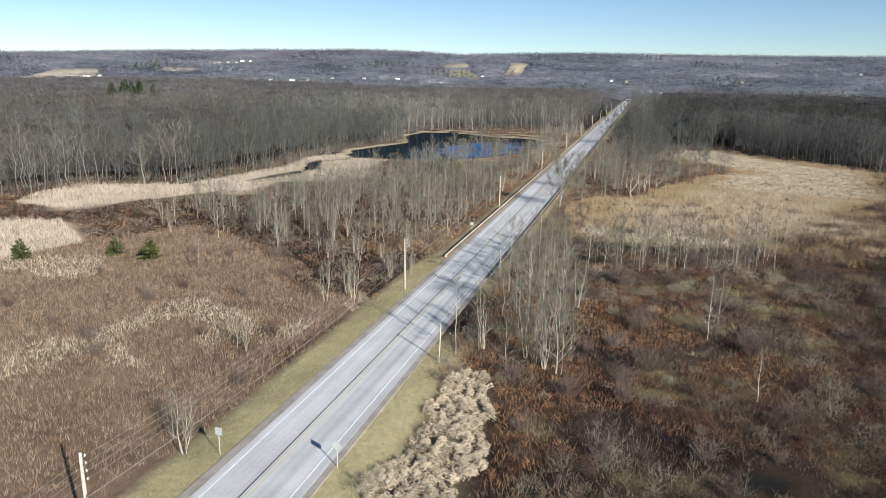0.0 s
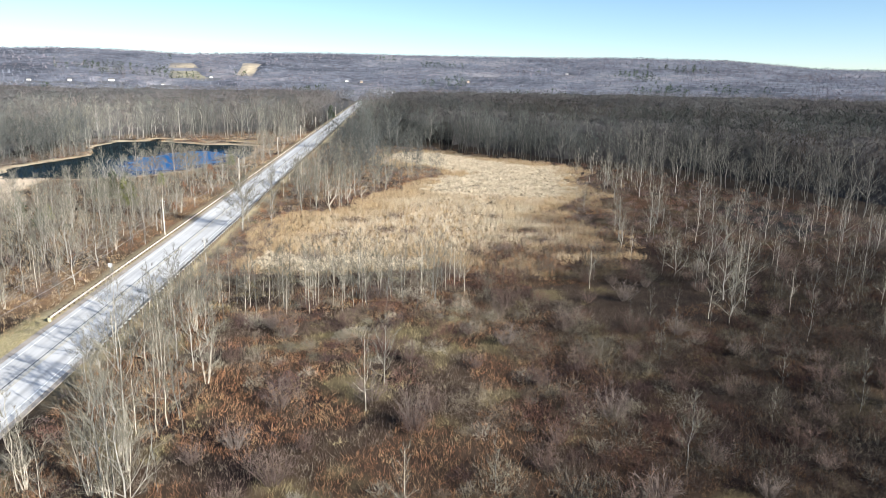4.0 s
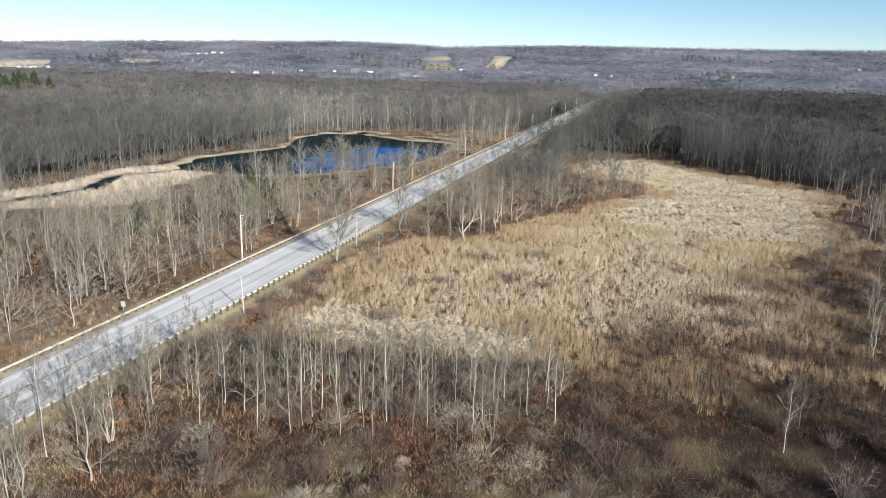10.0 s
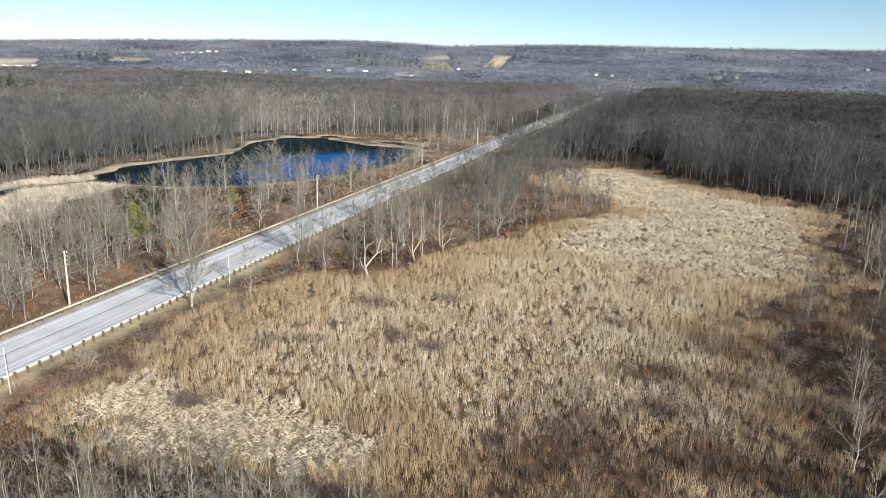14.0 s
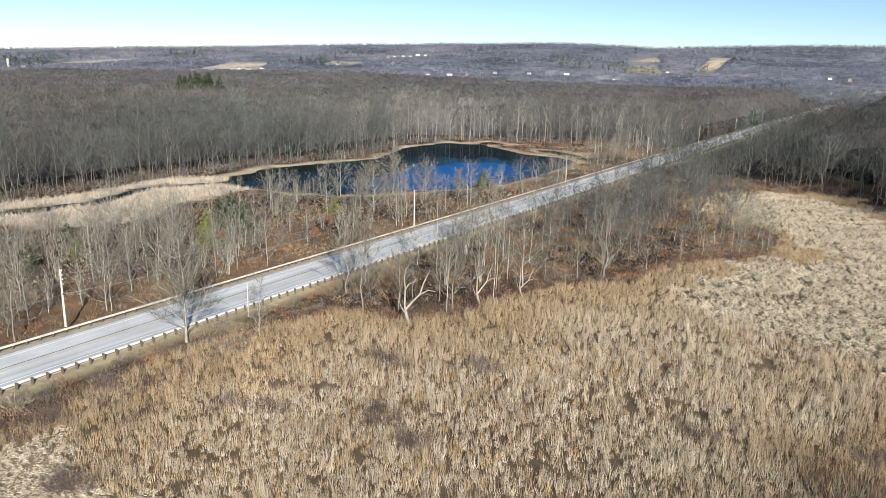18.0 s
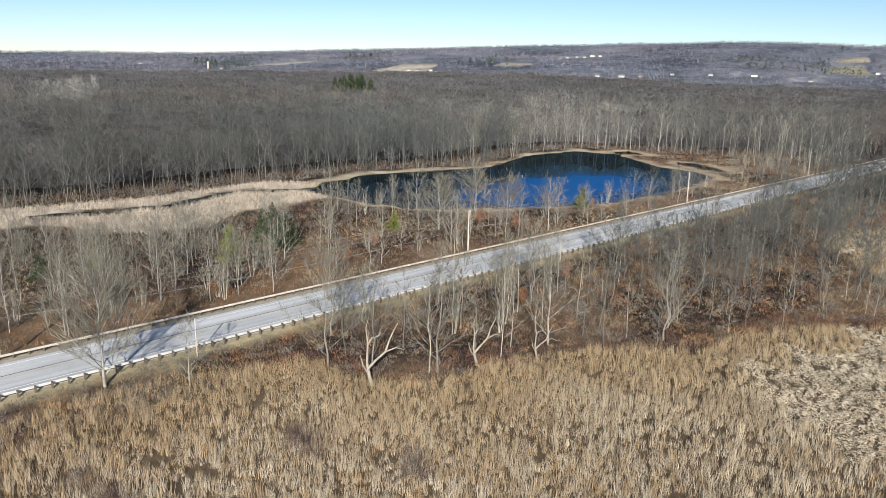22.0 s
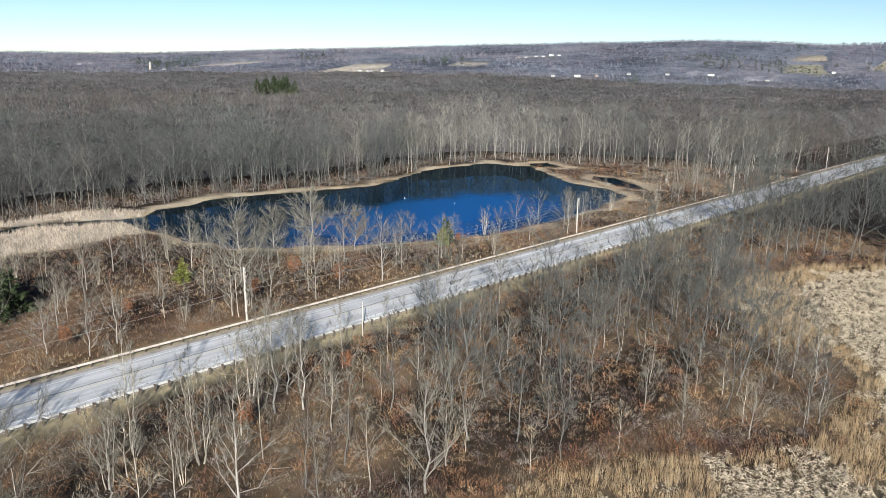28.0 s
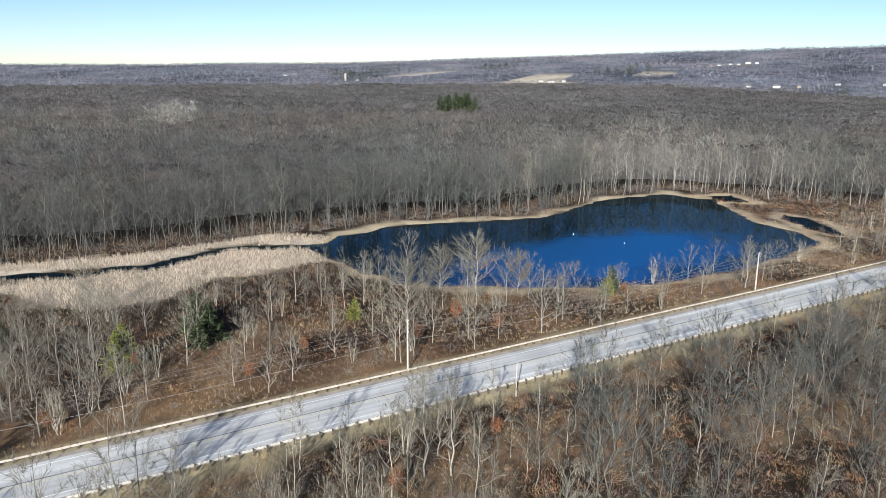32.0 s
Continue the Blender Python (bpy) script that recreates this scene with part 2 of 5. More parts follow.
M_ROOF = material("grey_shingle_roof", (0.16, 0.155, 0.15), 0.9, 1.0, 0.15, per_object=0.3)
M_GLASS_DARK = material("window_glass", (0.03, 0.035, 0.04), 0.08, 1.0, 0.05, spec=0.5)

M_WATER = bpy.data.materials.new("pond_water")
M_WATER.use_nodes = True
_w = M_WATER.node_tree
_w.nodes.remove(_w.nodes["Principled BSDF"])
_body = _w.nodes.new("ShaderNodeBsdfDiffuse")
_body.inputs["Color"].default_value = (0.004, 0.008, 0.012, 1)
_b = _w.nodes.new("ShaderNodeBsdfGlossy")
_fr = _w.nodes.new("ShaderNodeFresnel")
_fr.inputs["IOR"].default_value = 1.33
_mx = _w.nodes.new("ShaderNodeMixShader")
_w.links.new(_fr.outputs[0], _mx.inputs[0])
_w.links.new(_body.outputs[0], _mx.inputs[1])
_w.links.new(_b.outputs[0], _mx.inputs[2])
_w.links.new(_mx.outputs[0], _w.nodes["Material Output"].inputs["Surface"])
_tc = _w.nodes.new("ShaderNodeTexCoord")
_n1 = _w.nodes.new("ShaderNodeTexNoise")
_n1.inputs["Scale"].default_value, _n1.inputs["Detail"].default_value = 0.9, 3
_bp = _w.nodes.new("ShaderNodeBump")
_bp.inputs["Strength"].default_value, _bp.inputs["Distance"].default_value = 0.02, 0.03
_w.links.new(_tc.outputs["Object"], _n1.inputs["Vector"])
_w.links.new(_n1.outputs[0], _bp.inputs["Height"])
_w.links.new(_bp.outputs[0], _b.inputs["Normal"])
# a breeze ruffles the open middle; the sheltered margins lie calm
_wm = _w.nodes.new("ShaderNodeMapping")
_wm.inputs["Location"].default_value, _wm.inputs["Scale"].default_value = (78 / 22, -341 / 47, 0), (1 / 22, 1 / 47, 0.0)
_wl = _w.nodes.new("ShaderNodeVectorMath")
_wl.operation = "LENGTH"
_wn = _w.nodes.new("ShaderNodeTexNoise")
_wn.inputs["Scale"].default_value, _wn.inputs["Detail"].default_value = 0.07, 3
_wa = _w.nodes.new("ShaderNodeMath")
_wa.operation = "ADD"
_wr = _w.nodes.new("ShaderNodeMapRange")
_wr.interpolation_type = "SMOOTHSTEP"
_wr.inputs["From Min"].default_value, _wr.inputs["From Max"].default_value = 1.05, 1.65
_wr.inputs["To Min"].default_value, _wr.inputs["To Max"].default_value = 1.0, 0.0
_w.links.new(_tc.outputs["Object"], _wm.inputs["Vector"])
_w.links.new(_wm.outputs[0], _wl.inputs[0])
_w.links.new(_tc.outputs["Object"], _wn.inputs["Vector"])
_w.links.new(_wl.outputs["Value"], _wa.inputs[0])
_w.links.new(_wn.outputs[0], _wa.inputs[1])
_w.links.new(_wa.outputs[0], _wr.inputs["Value"])
_wk = _w.nodes.new("ShaderNodeMapRange")
_wk.inputs["To Min"].default_value, _wk.inputs["To Max"].default_value = 0.012, 0.42
_w.links.new(_wr.outputs[0], _wk.inputs["Value"])
_w.links.new(_wk.outputs[0], _b.inputs["Roughness"])
# reflection colour painted by the same mask: vivid sky blue middle, dark margins
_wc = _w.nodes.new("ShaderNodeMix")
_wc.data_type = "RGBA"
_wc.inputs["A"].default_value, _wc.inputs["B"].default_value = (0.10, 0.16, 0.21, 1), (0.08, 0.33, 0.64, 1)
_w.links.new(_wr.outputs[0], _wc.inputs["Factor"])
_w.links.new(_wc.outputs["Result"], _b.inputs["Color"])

# long wheel tracks and patches on the worn asphalt
_r = M_ROAD.node_tree
_rb = _r.nodes["Principled BSDF"]
_old = _rb.inputs["Base Color"].links[0].from_socket
_rt = _r.nodes.new("ShaderNodeTexCoord")
_rm = _r.nodes.new("ShaderNodeMapping")
_rm.inputs["Scale"].default_value = (1.1, 0.012, 1.0)
_rn = _r.nodes.new("ShaderNodeTexNoise")
_rn.inputs["Scale"].default_value, _rn.inputs["Detail"].default_value = 1.0, 6
_rr = _r.nodes.new("ShaderNodeMapRange")
_rr.inputs["From Min"].default_value, _rr.inputs["From Max"].default_value = 0.35, 0.65
_rr.inputs["To Min"].default_value, _rr.inputs["To Max"].default_value = 0.8, 1.12
_rs = _r.nodes.new("ShaderNodeVectorMath")
_rs.operation = "SCALE"
_r.links.new(_rt.outputs["Object"], _rm.inputs["Vector"])
_r.links.new(_rm.outputs[0], _rn.inputs["Vector"])
_r.links.new(_rn.outputs[0], _rr.inputs["Value"])
_r.links.new(_old, _rs.inputs[0])
_r.links.new(_rr.outputs[0], _rs.inputs["Scale"])
_r.links.new(_rs.outputs[0], _rb.inputs["Base Color"])

# ---- the plan ----
ROAD_X, LINE_L, LINE_R, PAVE_L, PAVE_R = -30.75, -34.4, -27.1, -35.2, -26.2
RAIL_L, RAIL_R = -36.5, -24.9
POND = [(-117, 276.7), (-128, 288.8), (-132, 312), (-127, 329.1), (-121, 353.3), (-134, 393.3), (-133, 422.3), (-118, 428.3), (-111, 424.3), (-96, 414.3), (-83, 408.8), (-72, 408.3), (-61, 403.3),
        (-56, 387.3), (-53, 355.3), (-54, 339.2), (-61, 315), (-71, 299.9), (-82, 284.7), (-102, 279.7)]
POND_2 = [(-84, 422.8), (-74, 418.3), (-63, 414.8), (-61, 417.3), (-70, 423.3), (-80, 429.3), (-87, 428.3)]
POND_3 = [(-122, 433.3), (-112, 430.3), (-109, 437.3), (-120, 442.3)]
CREEK = [(-127, 206), (-124, 214), (-121, 222), (-121, 231), (-120.5, 240), (-124.5, 249), (-127.5, 258), (-126.5, 266), (-123.5, 274), (-118, 282)]
# eastern edge of the western woods, and of what lies before it
WEST_WOODS = [(-4000, -502.6), (-260, -502.6), (-215, 57.4), (-176, 133.2), (-170, 179.7), (-141, 192.1), (-134, 241.7), (-140, 274.7), (-136, 289.8), (-138, 313), (-132, 329.1), (-127, 353.3), (-140, 395.3), (-139, 428.3),
              (-112, 446.3), (-104, 455.3), (-78, 469.3), (-48, 473.3), (-40, 563.3), (-38, 4003.3), (-4000, 4003.3)]
EAST_STRIP = [(-22.5, 208.6), (-12, 211.7), (0, 220), (5, 239.7), (14, 254.1), (21, 273.6), (29, 283.7), (35, 292.8), (32, 304.9), (26, 315), (15, 318), (4, 331.1), (2, 348.3), (8, 365.3), (20, 376.3), (40, 381.3), (66, 333.1), (94, 316), (104, 305.9), (118, 272.6), (128, 239.7), (142, 200.3), (210, 128.1),
              (300, 37.4), (700, -302.6), (4000, -502.6), (4000, 4003.3), (-23, 4003.3)]
MARSH = [(-16, 157), (2, 152.8), (22, 157), (38, 150.8), (56, 164), (62, 188), (60, 208), (66, 228), (74, 246), (80, 275), (86, 303), (82, 322), (66, 333.1), (40, 379.3), (19, 374.3), (8, 363.3), (2, 348.3), (4, 331.1), (15, 318), (26, 315), (32, 304.9), (35, 292.8), (29, 283.7), (21, 273.6), (14, 254.1), (5, 239.7), (0, 220), (-12, 211.7),
         (-20, 200.3), (-19, 179.7)]
LODGED = [(24, 252.1), (60, 233.5), (70, 244), (79, 280), (77, 316), (60, 333.1), (38, 369.3), (18, 369.3), (8, 353.3), (10, 333.1), (28, 316), (34, 304.9), (37, 293.8), (30, 283.7), (24, 274.7)]
LODGED_2 = [(-21, 33.4), (-13.5, 33.4), (-12.5, 59.4), (-15, 70.4), (-18, 77.4), (-20.8, 75.4)]
LODGED_3 = [(-16, 159), (2, 153.9), (20, 159), (24, 165.2), (8, 167.3), (-6, 169.3), (-15, 167.3)]
REEDS = [(-163, 145.6), (-170, 164.2), (-168, 177.6), (-140, 190), (-133, 241.7), (-138, 273.6), (-127, 286.8), (-117, 276.7), (-103, 276.7), (-102, 250), (-90, 233.5), (-92, 221), (-115, 206.6), (-113, 177.6), (-122, 182.8), (-143, 143.5)]
REEDS_2 = [(-150, 97.4), (-147, 128.1), (-134, 133.2), (-112, 115.7), (-118, 97.4)]
FIELD_W = [(-120, -102.6), (-128, 97.4), (-116, 117.7), (-100, 136.3), (-80, 128.1), (-56, 109.5), (-41, 95.4), (-41, -102.6)]

RIDGE_AZ = [-180, -90, -60, -36, -32, -26, -17, -8, 0, 5, 10, 16, 20, 24, 32, 40, 48, 57, 64, 70, 77, 84, 91, 120, 180]
RIDGE_EL = [0.3, 0.4, 0.6, 0.78, 0.9, 1.45, 1.63, 1.6, 1.66, 1.66, 1.56, 1.36, 1.52, 1.58, 1.42, 1.2, 0.9, 0.52, 0.22, 0.1, -0.03, -0.03, -0.08, 0.0, 0.3]


def hills(x, y):
    """Height of the far land above the marsh."""
    dx, dy = x - 20, y - 90
    r = np.hypot(dx, dy)
    az = np.degrees(np.arctan2(-dx, dy))
    el = np.interp(az, RIDGE_AZ, RIDGE_EL)
    top = 36 + 2000 * np.tan(np.radians(el)) - 5
    west = 0.22 * step(20, 42, az)
    rise = (1 - west) * step(1000, 2000, r) + west * step(720, 1300, r)
    far = 1 - 0.3 * step(2050, 3600, r)
    rough = step(1000, 1400, r) * (8 * wobble(x, y, 380, 1) + 4 * wobble(x, y, 150, 2))
    return top * rise * far + rough * (1 - 0.75 * step(1700, 2000, r))


def land(x, y):
    """Ground height."""
    x, y = np.asarray(x, dtype=float), np.asarray(y, dtype=float)
    z = hills(x, y) - 0.35 + 0.18 * wobble(x, y, 5.0, 3) + 0.1 * wobble(x, y, 2.1, 4)
    bank = 1 - step(5.9, 11.5, np.abs(x - ROAD_X))
    z = z * (1 - bank) + (hills(x, y) + 0.2) * bank
    for poly, deep in ((POND, 2.2), (POND_2, 1.2), (POND_3, 1.0)):
        d = depth_in(poly, x + 1.2 * wobble(x, y, 6, 5), y + 1.2 * wobble(x, y, 6, 6))
        z = np.where(d > -4, z - 0.55 * step(-4, 0, d) - deep * step(0, 7, d), z)
    d = edge_dist(CREEK, x + 1.5 * wobble(x, y, 7, 7), y + 1.5 * wobble(x, y, 7, 8), closed=False)
    z = z - 0.75 * (1 - step(1.9, 3.6, d))
    return z


WATER_Z = -0.78

# ---- ground, one sheet ----


def axis(lo, hi, fine, far_lo, far_hi):
    a = list(np.arange(lo, hi + 0.1, fine))
    s = fine
    while a[-1] < far_hi:
        s = min(s * 1.13, 90)
        a.append(a[-1] + s)
    s = fine
    while a[0] > far_lo:
        s = min(s * 1.13, 90)
        a.insert(0, a[0] - s)
    return np.array(a)


def brown_side(x, y):
    """How far into the darker, brushy south-east half of the marsh."""
    return ((x - 25) * 66 - (y - 172) * 44) / 79.3


def ground_colours(x, y):
    """Base colours of the ground cover, with woods shade and far haze painted in."""
    n1, n2 = wobble(x, y, 11, 20), wobble(x, y, 34, 21)
    wx, wy = x + 3 * wobble(x, y, 9, 22), y + 3 * wobble(x, y, 9, 23)
    col = np.empty((*np.shape(x), 3))
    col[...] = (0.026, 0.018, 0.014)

    def mix(c, w):
        col[...] = col * (1 - w[..., None]) + np.asarray(c) * w[..., None]
    mix((0.055, 0.033, 0.021), step(0.0, 0.8, n1 + 0.5 * n2))
    mix((0.07, 0.055, 0.035), step(0.3, 0.9, n2 - 0.4 * n1) * 0.7)
    # trampled litter and sedge of the swamp
    swamp = step(-24, -19, x) * (1 - step(22, 66, x + 8 * n1)) * (1 - step(160, 176, y))
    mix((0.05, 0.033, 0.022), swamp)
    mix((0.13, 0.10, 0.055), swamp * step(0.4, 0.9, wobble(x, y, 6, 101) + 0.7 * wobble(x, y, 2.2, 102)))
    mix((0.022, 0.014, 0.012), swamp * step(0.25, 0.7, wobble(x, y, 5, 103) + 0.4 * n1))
    mix((0.23, 0.16, 0.105), step(-1, 3, depth_in(FIELD_W, wx, wy)) * 0.7)
    brush = step(-75, -60, x) * (1 - step(-40, -37, x)) * step(126, 140, y) * (1 - step(470, 520, y))
    mix((0.18, 0.115, 0.066), brush * step(-0.7, 0.4, n1))
    # leaf litter darkened further, in place of shade the sparse twigs don't cast
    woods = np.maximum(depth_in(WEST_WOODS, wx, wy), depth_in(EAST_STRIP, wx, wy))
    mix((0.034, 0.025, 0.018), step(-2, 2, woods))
    strip = step(-2, 2, depth_in(EAST_STRIP, wx, wy)) * (1 - step(36, 44, x)) * (1 - step(380, 440, y))
    mix((0.16, 0.112, 0.069), strip * step(-0.35, 0.35, n1))
    # far ground greys, then takes a painted bluish haze beyond a kilometre
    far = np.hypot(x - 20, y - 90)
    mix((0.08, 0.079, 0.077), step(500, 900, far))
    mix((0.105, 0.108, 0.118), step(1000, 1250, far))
    for poly, c in ((MARSH, (0.11, 0.08, 0.05)), (REEDS, (0.43, 0.36, 0.285)), (REEDS_2, (0.43, 0.36, 0.275)), (LODGED_2, (0.13, 0.105, 0.07))):
        mix(c, step(-1.5, 2.0, depth_in(poly, wx, wy)))
    mix((0.10, 0.06, 0.038), step(0, 8, brown_side(wx, wy)) * step(-1.5, 2, depth_in(MARSH, wx, wy)) * 0.8)
    mix((0.11, 0.088, 0.06), step(0, 4, depth_in(LODGED, wx, wy)) * 0.9)
    mix((0.24, 0.19, 0.125), step(-1, 2, depth_in(LODGED_3, wx, wy)) * 0.8)
    for poly in (POND, POND_2, POND_3):
        d = depth_in(poly, wx, wy)
        mix((0.40, 0.33, 0.23), step(-5.5, -3.0, d) * (1 - step(0, 1, d)))
        mix((0.05, 0.045, 0.03), step(0, 2, d))
    mix((0.06, 0.045, 0.03), 1 - step(2.4, 3.8, edge_dist(CREEK, wx, wy, closed=False)))
    for px, py, pa, pb in DARK_PATCHES:
        mix((0.018, 0.016, 0.014), 1 - step(0.75, 1.1, np.hypot((wx - px) / pa, (wy - py) / pb)))
    # mown verges
    v = 0.8 * wobble(x, y, 4, 24)
    left = step(-41.5, -40.3, x + v) * (1 - step(-36, -35, x)) * (1 - step(122, 138, y))
    right = step(-27, -26, x) * (1 - step(-21.4, -20.2, x + v)) * (1 - step(74, 92, y + 4 * v))
    mix((0.38, 0.33, 0.19), np.maximum(left, right))
    thin = (1 - step(7.6, 9.2, np.abs(x - ROAD_X) + v)) * step(95, 120, y) * (1 - step(700, 1200, y))
    mix((0.38, 0.315, 0.19), thin * 0.9)
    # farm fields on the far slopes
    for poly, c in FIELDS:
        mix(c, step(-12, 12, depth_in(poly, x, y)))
    return col


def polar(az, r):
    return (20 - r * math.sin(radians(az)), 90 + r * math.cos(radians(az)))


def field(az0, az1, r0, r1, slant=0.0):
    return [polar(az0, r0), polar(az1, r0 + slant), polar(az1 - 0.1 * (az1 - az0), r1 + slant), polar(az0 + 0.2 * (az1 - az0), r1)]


# near-black ground ovals without plants: centre x, y and half-widths
DARK_PATCHES = [(13.2, 61.9, 4.6, 3.0), (115, 207.6, 13, 24), (33, 49.4, 4, 3)]
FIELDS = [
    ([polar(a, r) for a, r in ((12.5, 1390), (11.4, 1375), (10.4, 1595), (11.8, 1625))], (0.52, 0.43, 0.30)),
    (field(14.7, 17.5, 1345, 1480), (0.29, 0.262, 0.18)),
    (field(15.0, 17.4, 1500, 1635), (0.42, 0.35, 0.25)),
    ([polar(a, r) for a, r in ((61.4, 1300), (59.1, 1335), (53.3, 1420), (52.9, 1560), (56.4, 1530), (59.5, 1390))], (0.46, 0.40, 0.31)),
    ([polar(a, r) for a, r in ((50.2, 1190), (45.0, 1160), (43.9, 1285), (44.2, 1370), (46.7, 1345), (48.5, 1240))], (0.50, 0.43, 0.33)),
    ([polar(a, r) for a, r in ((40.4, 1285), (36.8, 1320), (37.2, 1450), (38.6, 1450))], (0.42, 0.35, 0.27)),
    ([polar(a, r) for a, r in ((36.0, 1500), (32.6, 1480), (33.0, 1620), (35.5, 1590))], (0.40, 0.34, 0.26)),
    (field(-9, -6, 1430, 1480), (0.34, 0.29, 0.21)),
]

gx, gy = axis(-236, 132, 2.0, -4300, 4300), axis(24, 470, 2.0, -800, 4600)
GX, GY = np.meshgrid(gx, gy)
GZ = land(GX, GY)
nx, ny = len(gx), len(gy)
gv = np.stack([GX, GY, GZ], -1).reshape(-1, 3).astype(np.float32)
ii = (np.arange(ny - 1)[:, None] * nx + np.arange(nx - 1)[None, :]).ravel()
gq = np.stack([ii, ii + 1, ii + nx + 1, ii + nx], -1).astype(np.int32)
gm = bpy.data.meshes.new("ground")
gm.vertices.add(len(gv))
gm.vertices.foreach_set("co", gv.ravel())
gm.loops.add(gq.size)
gm.loops.foreach_set("vertex_index", gq.ravel())
gm.polygons.add(len(gq))
gm.polygons.foreach_set("loop_start", np.arange(0, gq.size, 4, dtype=np.int32))
gm.polygons.foreach_set("use_smooth", np.ones(len(gq), dtype=bool))
ga = gm.attributes.new("hue_colour", "FLOAT_COLOR", "POINT")
gc = np.ones((len(gv), 4), dtype=np.float32)
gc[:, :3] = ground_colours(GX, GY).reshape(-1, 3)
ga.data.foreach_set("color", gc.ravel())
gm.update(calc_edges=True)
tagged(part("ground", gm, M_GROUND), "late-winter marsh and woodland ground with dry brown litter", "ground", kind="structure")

# ---- water ----


def water(name, poly, grow, label):
    cx, cy = sum(p[0] for p in poly) / len(poly), sum(p[1] for p in poly) / len(poly)
    pts = [(x + grow * (x - cx) / math.hypot(x - cx, y - cy), y + grow * (y - cy) / math.hypot(x - cx, y - cy), WATER_Z) for x, y in poly]
    tagged(part(name, mesh_of(name, pts, [tuple(range(len(pts)))]), M_WATER), label, "water", kind="structure")


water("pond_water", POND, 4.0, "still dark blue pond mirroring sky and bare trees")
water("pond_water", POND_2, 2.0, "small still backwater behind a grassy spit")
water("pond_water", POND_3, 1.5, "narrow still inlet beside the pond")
_c = [Vector((*p, 0)) for p in CREEK]
_cv = []
for i, p in enumerate(_c):
    d = (_c[min(i + 1, len(_c) - 1)] - _c[max(i - 1, 0)]).normalized()
    s = Vector((-d.y, d.x, 0)) * 4.6
    _cv += [(p.x + s.x, p.y + s.y, WATER_Z - 0.03), (p.x - s.x, p.y - s.y, WATER_Z - 0.03)]
tagged(part("creek_water", mesh_of("creek_water", _cv, [(2 * i, 2 * i + 1, 2 * i + 3, 2 * i + 2) for i in range(len(_c) - 1)]), M_WATER), "dark narrow creek winding through pale reeds", "water", kind="structure")

# ---- the road ----
road_y = np.concatenate([np.arange(-120, 500, 10.0), np.arange(500, 1290, 25.0)])


def ribbon(name, x0, x1, lift, mat, y0=-120.0, y1=1270.0, parent=None, label="", waver=0.0, thick=0.0):
    ys = [y0] + [y for y in road_y if y0 + 1 < y < y1 - 1] + [y1]
    v, f = [], []
    for y in ys:
        z = float(hills(ROAD_X, y)) + 0.32 + lift
        o = waver * float(wobble(y, x0, 9.0, 30)) + 0.5 * waver * float(wobble(y, x0, 2.3, 31))
        v += [(x0 + o, y, z), (x1 + o, y, z)] + ([(x0 + o, y, z - thick), (x1 + o, y, z - thick)] if thick else [])
    k = 4 if thick else 2
    for i in range(len(ys) - 1):
        a, b = i * k, (i + 1) * k
        f.append((a, a + 1, b + 1, b))
        if thick:
            f += [(a + 2, a, b, b + 2), (a + 1, a + 3, b + 3, b + 1)]
    return part(name, mesh_of(name, v, f), mat, parent, label)


road = tagged(ribbon("road", PAVE_L, PAVE_R, 0.0, M_ROAD, thick=0.35), "pale worn two-lane asphalt road running straight ahead", "road", kind="structure")
ribbon("shoulder", PAVE_L - 1.0, PAVE_L + 0.05, -0.03, M_SHOULDER, parent=road, label="gravel shoulder", thick=0.25)
ribbon("shoulder", PAVE_R - 0.05, PAVE_R + 0.7, -0.03, M_SHOULDER, parent=road, label="gravel shoulder", thick=0.25)
ribbon("edge_line", LINE_L - 0.08, LINE_L + 0.08, 0.006, M_WHITE, parent=road, label="white edge line")
ribbon("edge_line", LINE_R - 0.08, LINE_R + 0.08, 0.006, M_WHITE, parent=road, label="white edge line")
ribbon("centre_line", ROAD_X + 0.1, ROAD_X + 0.2, 0.006, M_YELLOW, parent=road, label="faded yellow centre line")
ribbon("centre_line", ROAD_X - 0.2, ROAD_X - 0.1, 0.006, M_YELLOW, parent=road, label="faded yellow centre line")
ribbon("tar_seam", ROAD_X - 0.62, ROAD_X - 0.47, 0.005, M_TAR, waver=0.05, parent=road, label="dark tar-filled lane joint")

# ---- guardrails ----
POST_GAP = 1.70
PANEL = 2 * POST_GAP


def w_beam():
    """One panel of corrugated rail, along y, face towards +x, middle at the origin."""
    prof = [(0.0, 0.155), (0.035, 0.14), (0.082, 0.10), (0.082, 0.07), (0.02, 0.02), (0.02, -0.02), (0.082, -0.07), (0.082, -0.10), (0.035, -0.14), (0.0, -0.155)]
    back = [(x - 0.012, z) for x, z in reversed(prof)]
    ring = prof + back
    v = [(x, -PANEL / 2 - 0.05, z) for x, z in ring] + [(x, PANEL / 2 + 0.05, z) for x, z in ring]
    n = len(ring)
    f = [(i, (i + 1) % n, n + (i + 1) % n, n + i) for i in range(n)]
    return mesh_of("rail_panel", v, f)


